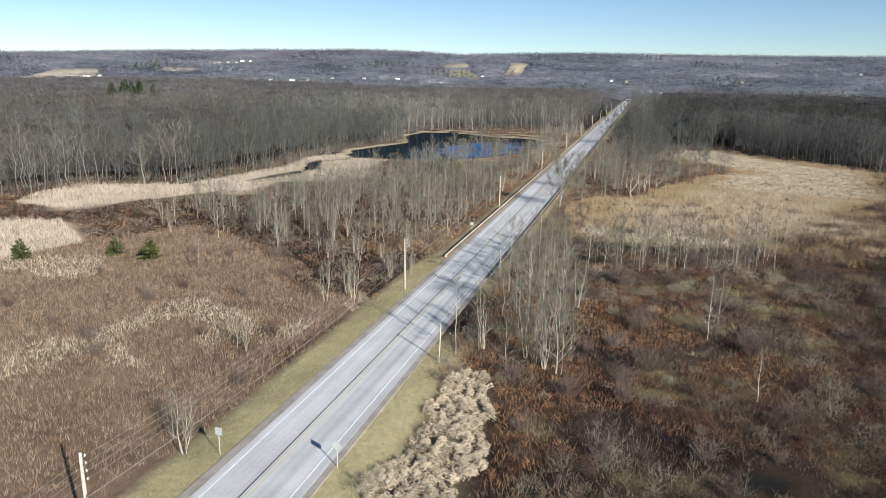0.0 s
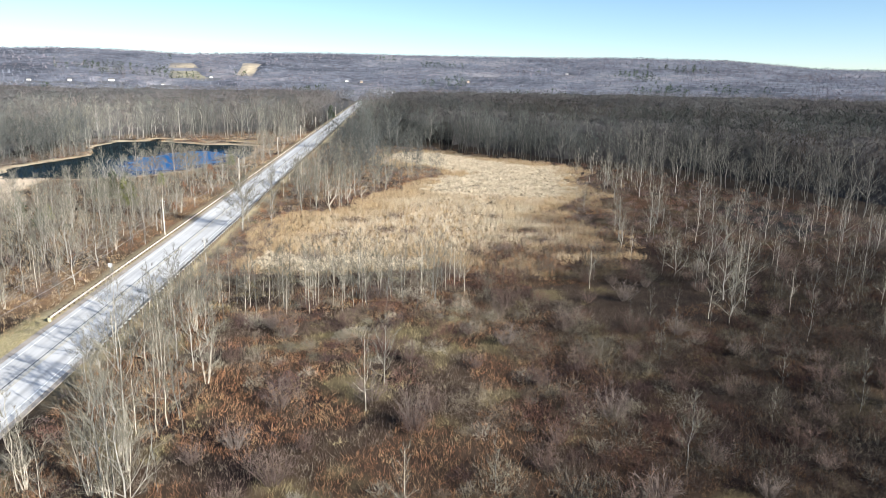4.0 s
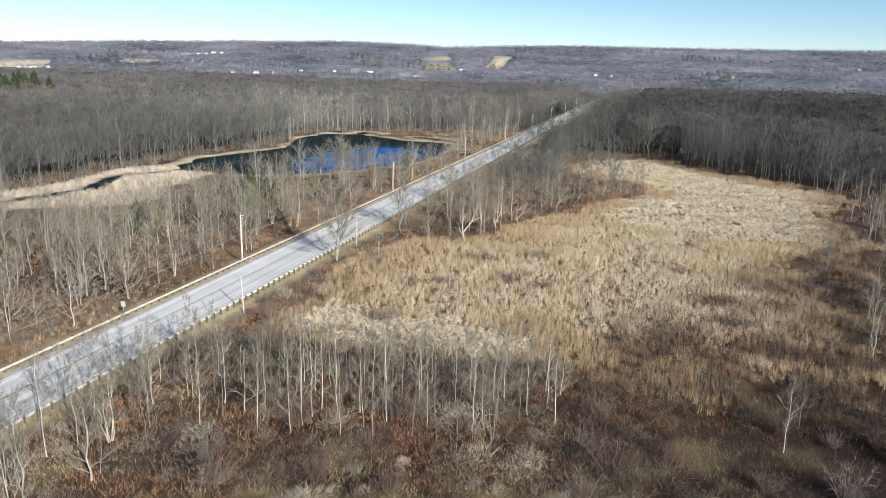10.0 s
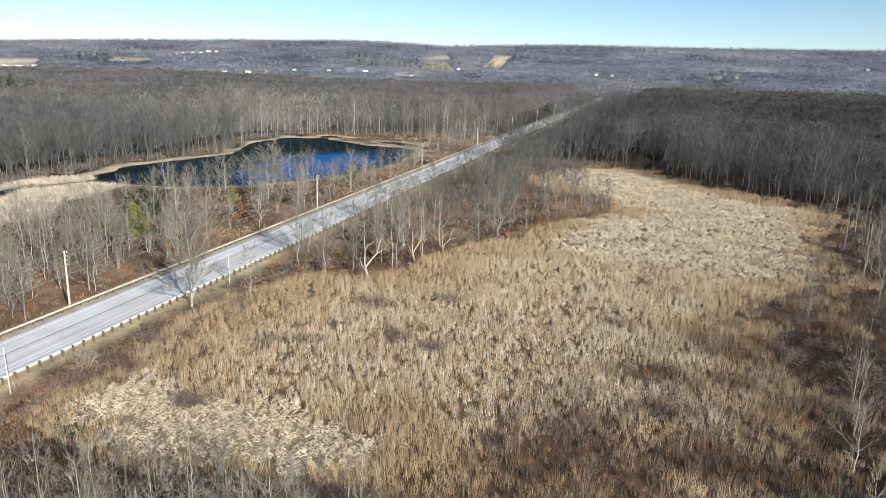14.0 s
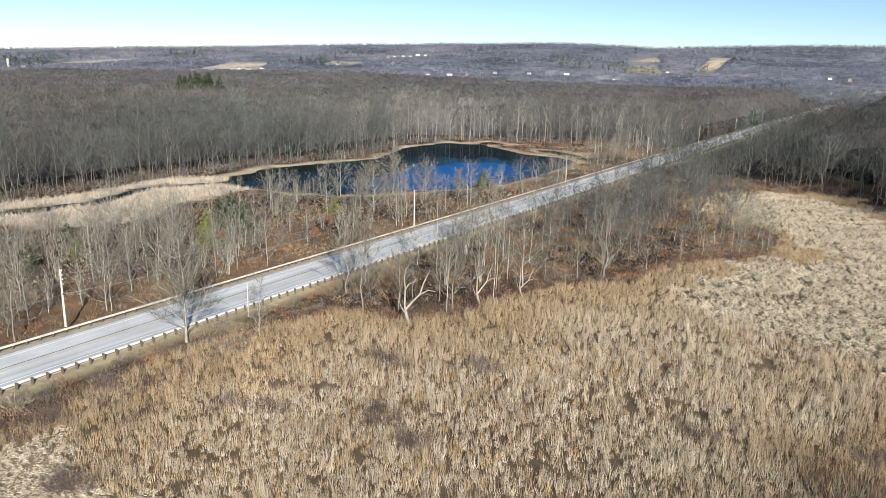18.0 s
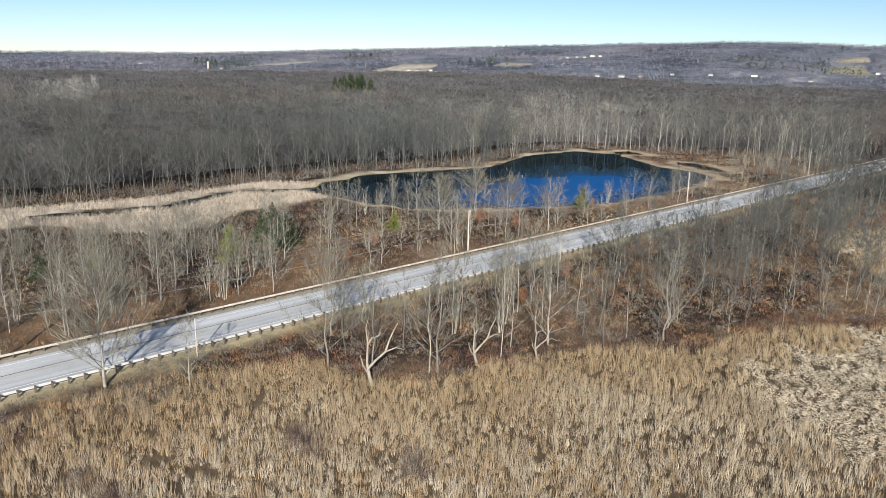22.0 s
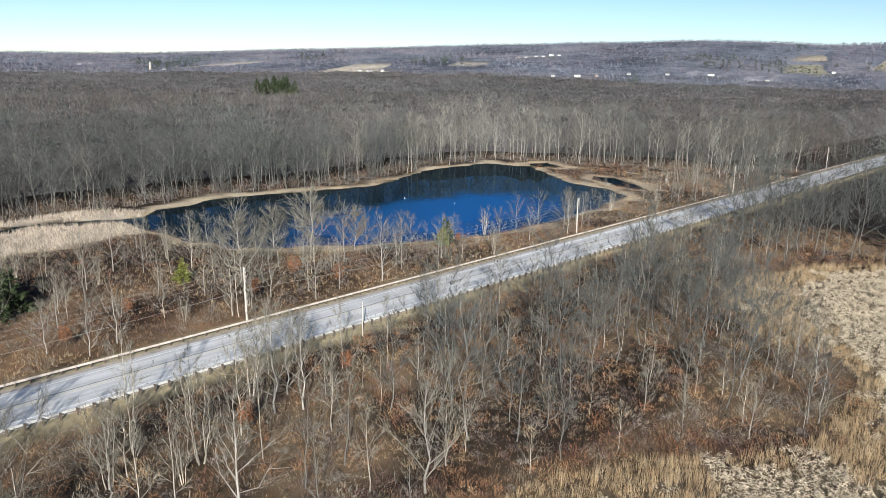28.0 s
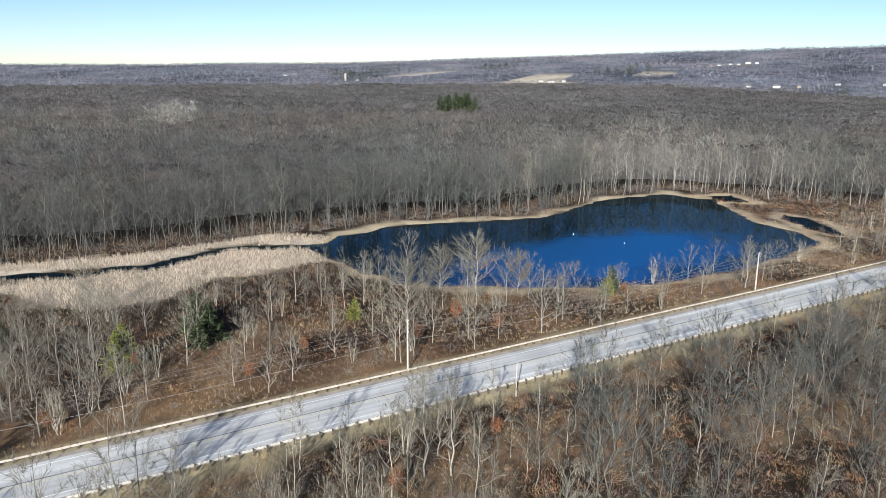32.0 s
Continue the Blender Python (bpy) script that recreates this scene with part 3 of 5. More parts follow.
def guardrail(x, face, y0, count, mat, label, end_plate):
    g = thing("guardrail", label, "guardrail", "guardrails along the road", m=pose(x, y0, float(hills(ROAD_X, y0)) + 0.25))
    me = w_beam()
    me.materials.append(mat)
    post = box_mesh("post", (-0.09, 0.09, -0.1, 0.1, -0.9, 0.74), bevel=0.012)
    post.materials.append(M_POSTWOOD)
    block = box_mesh("spacer_block", (-0.07, 0.07, -0.07, 0.07, 0.40, 0.72), bevel=0.01)
    block.materials.append(M_POSTWOOD)
    for i in range(count):
        y = i * POST_GAP
        dz = float(hills(ROAD_X, y0 + y)) - float(hills(ROAD_X, y0))
        o = part("post", post, None, g)
        o.location = (-face * 0.24, y, dz)
        o = part("spacer_block", block, None, g)
        o.location = (-face * 0.08, y, dz)
        if i % 2 == 0 and i < count - 1:
            o = part("rail_panel", me, None, g)
            o.matrix_basis = pose(0, y + PANEL / 2, dz + 0.56, 0, 0, 0 if face > 0 else 180)
    if end_plate:
        part("end_marker", box_mesh("end_marker", (-0.25, 0.25, -0.32, -0.28, 0.0, 0.62), bevel=0.01), M_YELLOW, g, "yellow end marker plate")
    return g


guardrail(RAIL_L, 1, 127.8, 247, M_RUSTRAIL, "weathered steel guardrail on timber posts beside the road", True)
guardrail(RAIL_R, -1, 115.6, 251, M_STEEL, "pale galvanised guardrail on dark timber posts", False)

# ---- utility line ----
POLE_X, POLE_YS = -37.4, [-44, 34.2, 105.4, 184.3, 263.8, 346.3, 427, 508, 591, 675, 763]
POLE_H = 8.7


def pole_parts(p):
    v, f = tube([(0, 0, -1.0), (0, 0, 3.0), (0.02, 0, POLE_H)], [0.17, 0.15, 0.11], 9)
    f.append(tuple(range(18, 27)))
    part("shaft", mesh_of("shaft", v, f, True), M_POLE, p)
    for k, z in enumerate((8.35, 7.75, 7.15, 6.5)):
        v, f = tube([(0.1, 0, z), (0.3, 0, z + 0.05), (0.42, 0, z + 0.16)], [0.03, 0.03, 0.025], 5)
        br = part("bracket", mesh_of("bracket", v, f), M_POSTWOOD, p)
        v, f = tube([(0.42, 0, z + 0.14), (0.42, 0, z + 0.2), (0.42, 0, z + 0.24), (0.42, 0, z + 0.32)], [0.05, 0.08, 0.05, 0.06], 7)
        part("insulator", mesh_of("insulator", v, f, True), M_STEEL, br, "pale ceramic insulator")
    part("cable_clamp", box_mesh("cable_clamp", (0.1, 0.24, -0.08, 0.08, 5.2, 5.4), bevel=0.015), M_POSTWOOD, p)


def pole_z(y):
    return float(hills(ROAD_X, y)) + 0.1


pole = thing("utility_pole", "weathered wooden utility pole behind the guardrail", "utility pole", "utility poles along the road", m=pose(POLE_X, POLE_YS[0], pole_z(POLE_YS[0])))
pole_parts(pole)
leans = random.Random(4)
for y in POLE_YS[1:]:
    copy_thing(pole, pose(POLE_X, y, pole_z(y), leans.uniform(-1, 1), leans.uniform(-1.5, 1.5), 0))
for a, b in zip(POLE_YS[:8], POLE_YS[1:9]):
    for off, z, r in ((0.42, 8.67, 0.011), (0.42, 8.07, 0.011), (0.42, 7.47, 0.011), (0.42, 6.82, 0.011), (0.2, 5.3, 0.022)):
        za, zb = pole_z(a) + z, pole_z(b) + z
        pts = [(POLE_X + off, a + (b - a) * s / 10, za + (zb - za) * s / 10 - 1.1 * 4 * (s / 10) * (1 - s / 10)) for s in range(11)]
        v, f = tube(pts, [r] * 11, 3)
        tagged(part("power_line", mesh_of("power_line", v, f), M_WIRE), "thin sagging wire between utility poles", "power line", "wires between the poles")

# ---- stub posts, signs ----


def stub_post(x, y, h, lean):
    t = thing("service_post", "slim pale roadside service post", "post", "service posts along the road", m=pose(x, y, float(land(x, y)) - 0.2, 0, lean, 0))
    v, f = tube([(0, 0, -0.4), (0, 0, h * 0.5), (0, 0, h)], [0.09, 0.08, 0.065], 7)
    f.append(tuple(range(14, 21)))
    part("shaft", mesh_of("shaft", v, f, True), M_POLE, t)
    part("cap", box_mesh("cap", (-0.08, 0.08, -0.08, 0.08, h - 0.05, h + 0.06), bevel=0.02), M_STEEL, t)


for x, y, h, lean in ((-23.4, 77.7, 5.2, 2), (-23.6, 117.3, 5.2, -1), (-22.4, 160.4, 5.6, -2), (-22.8, 202.9, 5.4, 1), (-22.4, 273.6, 5.3, 0), (-22.6, 348.3, 5.2, 1)):
    stub_post(x, y, h, lean)


def road_sign(x, y, turn, shape, label, h=2.6):
    t = thing("road_sign", label, "road sign", m=pose(x, y, float(land(x, y)), 0, 0, turn))
    part("post", box_mesh("post", (-0.035, 0.035, -0.03, 0.03, -0.5, h), bevel=0.008), M_STEEL, t)
    if shape == "diamond":
        bm = bmesh.new()
        box(bm, -0.38, 0.38, -0.05, -0.035, -0.38, 0.38)
        bmesh.ops.rotate(bm, verts=bm.verts, cent=(0, 0, 0), matrix=Matrix.Rotation(radians(45), 3, "Y"))
        bmesh.ops.translate(bm, verts=bm.verts, vec=(0, 0, h - 0.35))
        part("plate", done("plate", bm), M_SIGN, t)
    else:
        part("plate", box_mesh("plate", (-0.38, 0.38, -0.05, -0.035, h - 0.75, h), bevel=0.005), M_SIGN, t)


road_sign(-36.8, 49.8, 0, "square", "small grey-backed road sign on a steel post in grass", 2.8)
road_sign(-25.3, 51, 0, "diamond", "grey-backed diamond road sign on a steel post", 2.6)
road_sign(-37.6, 153.6, 0, "square", "small pale square sign behind the guardrail", 2.0)

# ---- trees: how one is grown ----


class Shape:
    def __init__(self):
        self.v, self.f = [], []

    def tube(self, pts, radii, sides):
        v, f = tube(pts, radii, sides)
        o = len(self.v)
        self.v += v
        self.f += [tuple(o + i for i in q) for q in f]

    def spike(self, a, b, r, sides=3):
        a, b = Vector(a), Vector(b)
        d = (b - a).normalized()
        s = d.cross(Vector((0.3, 0.8, 0.4))).normalized()
        t = d.cross(s)
        o = len(self.v)
        self.v += [a + (s * math.cos(w) + t * math.sin(w)) * r for w in (2 * math.pi * k / sides for k in range(sides))] + [b]
        self.f += [(o + k, o + (k + 1) % sides, o + sides) for k in range(sides)]

    def blade(self, a, b, w, rng):
        a, b = Vector(a), Vector(b)
        s = (b - a).cross(Vector(rng.normal(size=3))).normalized() * (w / 2)
        o = len(self.v)
        self.v += [a - s, a + s, b]
        self.f.append((o, o + 1, o + 2))

    def mesh(self, name, smooth=False):
        return mesh_of(name, self.v, self.f, smooth)


def grow(seed, h, bare=0.35, reach=0.22, limbs=14, r=0.12, stems=1, lean=0.02, rise=(25, 60), twigs=5, twig_w=0.04, crook=0.012, subs=4):
    """Trunk and crown meshes of a leafless tree."""
    rng = np.random.default_rng(seed)
    trunk, crown = Shape(), Shape()
    for s in range(stems):
        hh = h * (1 if s == 0 else rng.uniform(0.7, 0.98))
        a = rng.uniform(0, 6.28) + s * 2.2
        out = 0 if stems == 1 else rng.uniform(0.08, 0.26)
        dx, dy = math.cos(a) * out + rng.normal() * lean, math.sin(a) * out + rng.normal() * lean
        n = 7
        pts, cx, cy = [], (0.12 * math.cos(a) if stems > 1 else 0), (0.12 * math.sin(a) if stems > 1 else 0)
        for i in range(n):
            fr = i / (n - 1)
            pts.append(Vector((cx + dx * hh * fr * (1 - 0.35 * fr) + rng.normal() * crook * hh * (i > 0), cy + dy * hh * fr * (1 - 0.35 * fr) + rng.normal() * crook * hh * (i > 0), -0.5 + (hh + 0.5) * fr)))
        rr = [r * (1 - 0.88 * (i / (n - 1)) ** 0.9) for i in range(n)]
        rr[0] *= 1.25
        trunk.tube(pts, rr, 6)

        def at(fr):
            k = min(int(fr * (n - 1)), n - 2)
            return pts[k].lerp(pts[k + 1], fr * (n - 1) - k)
        for k in range(limbs):
            u = (k + rng.uniform(0.1, 0.9)) / limbs
            fr = bare + (0.97 - bare) * u
            p = at(fr)
            az = k * 2.4 + rng.normal() * 0.5
            el = radians(rng.uniform(*rise) + 18 * u)
            ln = reach * hh * (1 - 0.72 * u ** 1.4) * rng.uniform(0.65, 1.2)
            d = Vector((math.cos(az) * math.cos(el), math.sin(az) * math.cos(el), math.sin(el)))
            q1 = p + d * ln * 0.5 + Vector(rng.normal(size=3)) * 0.05 * ln
            q2 = p + d * ln + Vector((0, 0, 0.16 * ln)) + Vector(rng.normal(size=3)) * 0.06 * ln
            lr = r * (1 - 0.85 * fr) * 0.46
            trunk.tube([p, q1, q2], [lr, lr * 0.6, lr * 0.2], 3)
            for j in range(subs):
                v = rng.uniform(0.2, 1.0)
                b = p.lerp(q1, v * 2) if v < 0.5 else q1.lerp(q2, v * 2 - 1)
                sd = (d + Vector(rng.normal(size=3)) * 0.42 + Vector((0, 0, 0.35))).normalized()
                sl = ln * rng.uniform(0.35, 0.65)
                e = b + sd * sl
                trunk.blade(b, e, max(lr * 0.7, twig_w * 1.4), rng)
                for t in range(twigs):
                    b2 = b.lerp(e, rng.uniform(0.05, 1.0))
                    td = (sd * 0.9 + Vector(rng.normal(size=3)) * 0.42 + Vector((0, 0, 0.25))).normalized()
                    crown.blade(b2, b2 + td * sl * rng.uniform(0.5, 1.05), twig_w, rng)
    return trunk.mesh("trunk", True), crown.mesh("crown")


def kind_of(name, label, category, meshes, bark, twig, group):
    t = thing(name, label, category, group, m=pose(0, 0, -300))
    meshes[0].materials.append(bark)
    meshes[1].materials.append(twig)
    part("trunk", meshes[0], None, t)
    part("crown", meshes[1], None, t)
    return t


protos = []


def variants(count, seed, label, bark, twig, group, name="bare_tree", **kw):
    out = []
    for i in range(count):
        k = dict(kw)
        hh = k.pop("h")
        dark = i % 5 in (1, 4) and bark is M_BARK_PALE and name == "slender_tree"
        t = kind_of(name, label.replace("pale", "grey") if dark else label, "tree", grow(seed + i, hh * (0.9 + 0.07 * i), **k), M_BARK_GREY if dark else bark, twig, group)
        out.append(t)
        protos.append(t)
    return out


TALL = variants(5, 100, "tall leafless forest tree with straight grey trunk", M_BARK_GREY, M_TWIG_GREY, "woodland edge trees", "woodland_tree", h=19.5, bare=0.22, reach=0.36, limbs=17, r=0.13, twig_w=0.045, rise=(18, 58), twigs=12, crook=0.018, lean=0.045)
TALL_PALE = variants(2, 130, "tall leafless forest tree with pale sunlit trunk", M_BARK_MID, M_TWIG_PALE, "woodland edge trees", "woodland_tree", h=19.5, bare=0.3, reach=0.32, limbs=15, r=0.14, twig_w=0.045, rise=(24, 60), twigs=12, crook=0.018, lean=0.05)
ASPEN = variants(5, 160, "slender leafless young tree with pale bark", M_BARK_PALE, M_TWIG_PALE, "slender young trees", "slender_tree", h=9.0, bare=0.22, reach=0.27, limbs=14, r=0.064, twig_w=0.02, rise=(22, 58), twigs=12, crook=0.007, lean=0.05)
CLUMP = variants(3, 190, "leafless multi-stemmed tree with pale grey stems", M_BARK_PALE, M_TWIG_PALE, "multi-stemmed trees", "multi_stemmed_tree", h=7.5, bare=0.2, reach=0.3, limbs=8, r=0.055, stems=5, twig_w=0.021, twigs=8, subs=4, rise=(32, 62))
GREYT = variants(4, 220, "leafless spreading tree with fine grey twigs", M_BARK_MID, M_TWIG_PALE, "spreading roadside trees", "spreading_tree", h=10.5, bare=0.14, reach=0.42, limbs=16, r=0.11, twig_w=0.024, twigs=11, subs=5, rise=(26, 60))
ROUND = variants(2, 250, "large round-crowned leafless tree near the pond", M_BARK_MID, M_TWIG_PALE, "round-crowned trees", "round_crowned_tree", h=12, bare=0.12, reach=0.5, limbs=28, r=0.17, twig_w=0.036, twigs=14, subs=7, crook=0.02, rise=(12, 52))
UNDER = variants(3, 310, "low spreading leafless tree at the foot of the woods", M_BARK_GREY, M_TWIG_GREY, "understorey trees", "understorey_tree", h=8.0, bare=0.08, reach=0.4, limbs=14, r=0.07, twig_w=0.045, twigs=8, subs=4, rise=(20, 60), crook=0.02)
SAPLING = variants(4, 280, "thin leafless sapling with sparse twigs", M_BARK_GREY, M_TWIG_PALE, "saplings in the brush", "sapling", h=5.2, bare=0.12, reach=0.3, limbs=10, r=0.035, twig_w=0.019, twigs=8, subs=3, rise=(35, 65))


def hue(rng, n, base, spread=0.18):
    base = np.asarray(base)
    pick = base[rng.integers(0, len(base), n)]
    return pick * rng.uniform(1 - spread, 1 + spread, (n, 1))


def scatter(rng, x0, x1, y0, y1, gap):
    """A jittered grid of places."""
    a, b = np.meshgrid(np.arange(x0, x1, gap), np.arange(y0, y1, gap))
    a = a.ravel() + rng.uniform(-0.48, 0.48, a.size) * gap
    b = b.ravel() + rng.uniform(-0.48, 0.48, b.size) * gap
    return a, b


def clear_of_road(x, margin):
    return np.abs(x - ROAD_X) > margin


def dry(x, y, margin=0.0):
    ok = np.ones(np.shape(x), dtype=bool)
    for px, py, pa, pb in DARK_PATCHES:
        ok &= np.hypot((x - px) / pa, (y - py) / pb) > 0.95
    for poly in (POND, POND_2, POND_3):
        ok &= depth_in(poly, x, y) < -margin
    return ok


tree_rng = np.random.default_rng(77)
queue = []


def plant(kinds, xs, ys, lo=0.8, hi=1.2):
    zs = land(xs, ys)
    for x, y, z in zip(xs, ys, zs):
        k = kinds[int(tree_rng.integers(0, len(kinds)))]
        s = float(tree_rng.uniform(lo, hi))
        queue.append((k, float(x), float(y), float(z) - 0.05, s, float(tree_rng.uniform(0, 360)), s * float(tree_rng.uniform(0.85, 1.15))))


def corners(me):
    me.calc_loop_triangles()
    tri = np.empty(len(me.loop_triangles) * 3, dtype=np.int32)
    me.loop_triangles.foreach_get("vertices", tri)
    co = np.empty(len(me.vertices) * 3)
    me.vertices.foreach_get("co", co)
    return co.reshape(-1, 3)[tri]


def settle():
    """Trees of a kind stand singly, those by the road first; the rest of a big wood is one body."""
    kinds = {}
    for q in queue:
        kinds.setdefault(q[0].name.split(".")[0], []).append(q)
    for name, rows in kinds.items():
        rows.sort(key=lambda q: math.hypot(max(abs(q[1] + 30) - 20, 0), max(abs(q[2] - 190) - 130, 0)))
        for k, x, y, z, s, turn, sx in rows[:300]:
            t = copy_thing(k, pose(x, y, z, 0, 0, turn))
            t.matrix_basis = t.matrix_basis @ Matrix.Diagonal((sx, s, s, 1))
        rest, cols = [], []
        cache = {}
        for k, x, y, z, s, turn, sx in rows[300:]:
            if k not in cache:
                cache[k] = [(corners(o.data), o.data.materials[0].name) for o in k.children]
            ca, sa = math.cos(radians(turn)), math.sin(radians(turn))
            for co, mat in cache[k]:
                co = co.reshape(-1, 3, 3)[::3].reshape(-1, 3) if "twigs" in mat else co
                v = co * (sx, s, s)
                rest.append(np.stack([v[:, 0] * ca - v[:, 1] * sa + x, v[:, 0] * sa + v[:, 1] * ca + y, v[:, 2] + z], 1))
                base = {"weathered_grey_bark": (0.35, 0.325, 0.28), "pale_bark": (0.39, 0.35, 0.29), "grey_bark": (0.19, 0.178, 0.153), "pale_twigs": (0.175, 0.158, 0.125)}.get(mat, (0.10, 0.094, 0.082))
                cols.append(np.tile(np.asarray(base) * tree_rng.uniform(0.8, 1.2), (len(v) // 3, 1)))
        if rest:
            ob = part("tree_stand", tri_mesh("tree_stand", np.concatenate(rest), colour=np.concatenate(cols)), M_WOODS)
            tagged(ob, "leafless stand of " + name.replace("_", " ") + "s with grey twigs", "trees", kind="stuff")


# edge of the western woods
x, y = scatter(tree_rng, -250, -38, 100, 500, 4.9)
d = depth_in(WEST_WOODS, x, y)
k = (d > -2.5) & (d < 11) & dry(x, y, 2.5) & clear_of_road(x, 9)
far_shore = (y > 350)
plant(TALL * 2 + TALL_PALE * 4, x[k & far_shore], y[k & far_shore], 0.75, 1.12)
plant(TALL * 3 + TALL_PALE, x[k & ~far_shore], y[k & ~far_shore], 0.65, 1.12)
x, y = scatter(tree_rng, -250, -38, 100, 500, 5.2)
d = depth_in(WEST_WOODS, x, y)
k = (d > -3.5) & (d < 5) & dry(x, y, 2.5) & clear_of_road(x, 9) & (tree_rng.random(x.size) < 0.75)
plant(UNDER, x[k], y[k], 0.6, 1.25)
# edge of the eastern woods, over the marsh
x, y = scatter(tree_rng, -22, 150, 205, 400, 4.6)
d = depth_in(EAST_STRIP, x, y)
side = depth_in(EAST_STRIP, x, y) < np.where((x < 38) & (y < 372), 60, 20)
k = (d > 0.8) & side & clear_of_road(x, 8.2) & (tree_rng.random(x.size) < np.where(x < -11, 0.42, np.where(x < 38, 0.85, 0.8)))
kk = k & (x < 38) & (y < 372)
near_end = kk & (y < 258)
plant(ASPEN * 3 + GREYT * 2 + CLUMP, x[near_end], y[near_end], 0.75, 1.4)
mid = kk & (y >= 258) & (y < 300)
plant(TALL * 2 + ASPEN * 2 + GREYT, x[mid & (x > -13)], y[mid & (x > -13)], 0.5, 0.78)
plant(ASPEN + GREYT, x[mid & (x <= -13)], y[mid & (x <= -13)], 0.7, 1.1)
by_road = kk & (y >= 300) & (x < -6)
plant(GREYT + ASPEN, x[by_road], y[by_road], 0.65, 1.0)
inner = kk & (y >= 300) & (x >= -6)
plant(TALL + GREYT, x[inner], y[inner], 0.6, 0.9)
plant(TALL, x[k & ~kk], y[k & ~kk], 0.5, 0.95)
# brush between road and pond
x, y = scatter(tree_rng, -112, -38, 135, 480, 5.4)
k = dry(x, y, 1.5) & ~inside(REEDS, x, y) & (depth_in(WEST_WOODS, x, y) < 0) & clear_of_road(x, 8.4) & (x > -62 - 28 * (y < 290) - 20 * (y < 200)) & (tree_rng.random(x.size) < 0.8)
plant(ASPEN + SAPLING * 2 + CLUMP + GREYT * 2, x[k], y[k], 0.65, 1.05)
x, y = scatter(tree_rng, -95, -42, 106, 162, 5.0)
k = (depth_in(FIELD_W, x, y) < -1) & (depth_in(REEDS_2, x, y) < -2) & (tree_rng.random(x.size) < 0.5 + 0.35 * wobble(x, y, 14, 43))
plant(GREYT + ASPEN + CLUMP + SAPLING, x[k], y[k], 0.5, 0.78)
x, y = scatter(tree_rng, -88, -42, 160, 228, 4.8)
k = (depth_in(REEDS, x, y) < -2) & (tree_rng.random(x.size) < 0.75 + 0.35 * wobble(x, y, 18, 42))
plant(GREYT * 3 + ASPEN + CLUMP, x[k], y[k], 0.6, 1.05)
# row of slender trees before the marsh
x, y = scatter(tree_rng, -20, 26, 126, 154, 2.4)
k = (np.abs(y - 138 - 0.25 * x) < 7) & (tree_rng.random(x.size) < 0.75)
plant(ASPEN, x[k], y[k], 0.7, 1.1)
# roadside trees before that
x, y = scatter(tree_rng, -21.5, -6, 78, 128, 3.9)
k = (tree_rng.random(x.size) < 0.62) & (x < -8 + 4 * wobble(x, y, 9, 41))
plant(ASPEN * 2 + GREYT + CLUMP, x[k], y[k], 0.8, 1.15)
# scattered over the brown swamp
x, y = scatter(tree_rng, -6, 118, 44, 168, 8.5)
k = (depth_in(MARSH, x, y) < -1) & (depth_in(EAST_STRIP, x, y) < 0) & (tree_rng.random(x.size) < 0.22 + 0.5 * step(35, 80, x))
plant(ASPEN + SAPLING * 3, x[k], y[k], 0.7, 1.05)
x, y = scatter(tree_rng, 64, 150, 120, 320, 6.4)
k = (depth_in(MARSH, x, y) < 0) & (depth_in(EAST_STRIP, x, y) < 0) & (tree_rng.random(x.size) < 0.6)
plant(SAPLING + ASPEN * 2 + GREYT, x[k], y[k], 0.7, 1.1)
# western field
x, y = scatter(tree_rng, -125, -42, 60, 160, 9.0)
k = (tree_rng.random(x.size) < 0.14 + 0.6 * step(118, 140, y)) & ~inside(REEDS_2, x, y) & ~inside(REEDS, x, y)
plant(CLUMP + SAPLING * 2 + ASPEN, x[k], y[k], 0.6, 1.0)
# trees that stand out
for kinds, places in (
    (ROUND, [(-67.9, 295.7, 1.1), (-57.0, 273.6, 0.95), (-62.5, 302.9, 0.8), (-73, 289.8, 0.75), (-22.0, 191.7, 1.2)]),
    (CLUMP, [(-46.1, 101.3, 0.95), (-44.0, 98.9, 0.9), (-40.6, 49.6, 0.98), (-48.8, 74.3, 0.6), (-84.5, 138.7, 1.0), (-54.5, 334.1, 1.0), (-54.7, 229.8, 1.0)]),
    (GREYT, [(-43.5, 51.9, 0.5), (-50.5, 74.9, 0.5), (-11.8, 82.6, 1.0), (-8.9, 79.9, 1.05), (-16.2, 94.6, 0.9), (12.2, 105.9, 0.75), (-16.5, 199.3, 0.75), (-40.7, 192.9, 0.7)]),
    (ASPEN, [(-10.3, 81.4, 1.2), (-9.5, 97.4, 1.2), (-11.1, 94.9, 1.2), (-41.2, 264.6, 1.1)]),
):
    for px, py, ps in places:
        plant(kinds, np.array([px]), np.array([py]), ps, ps)

settle()

# two bleached snags at the marsh edge


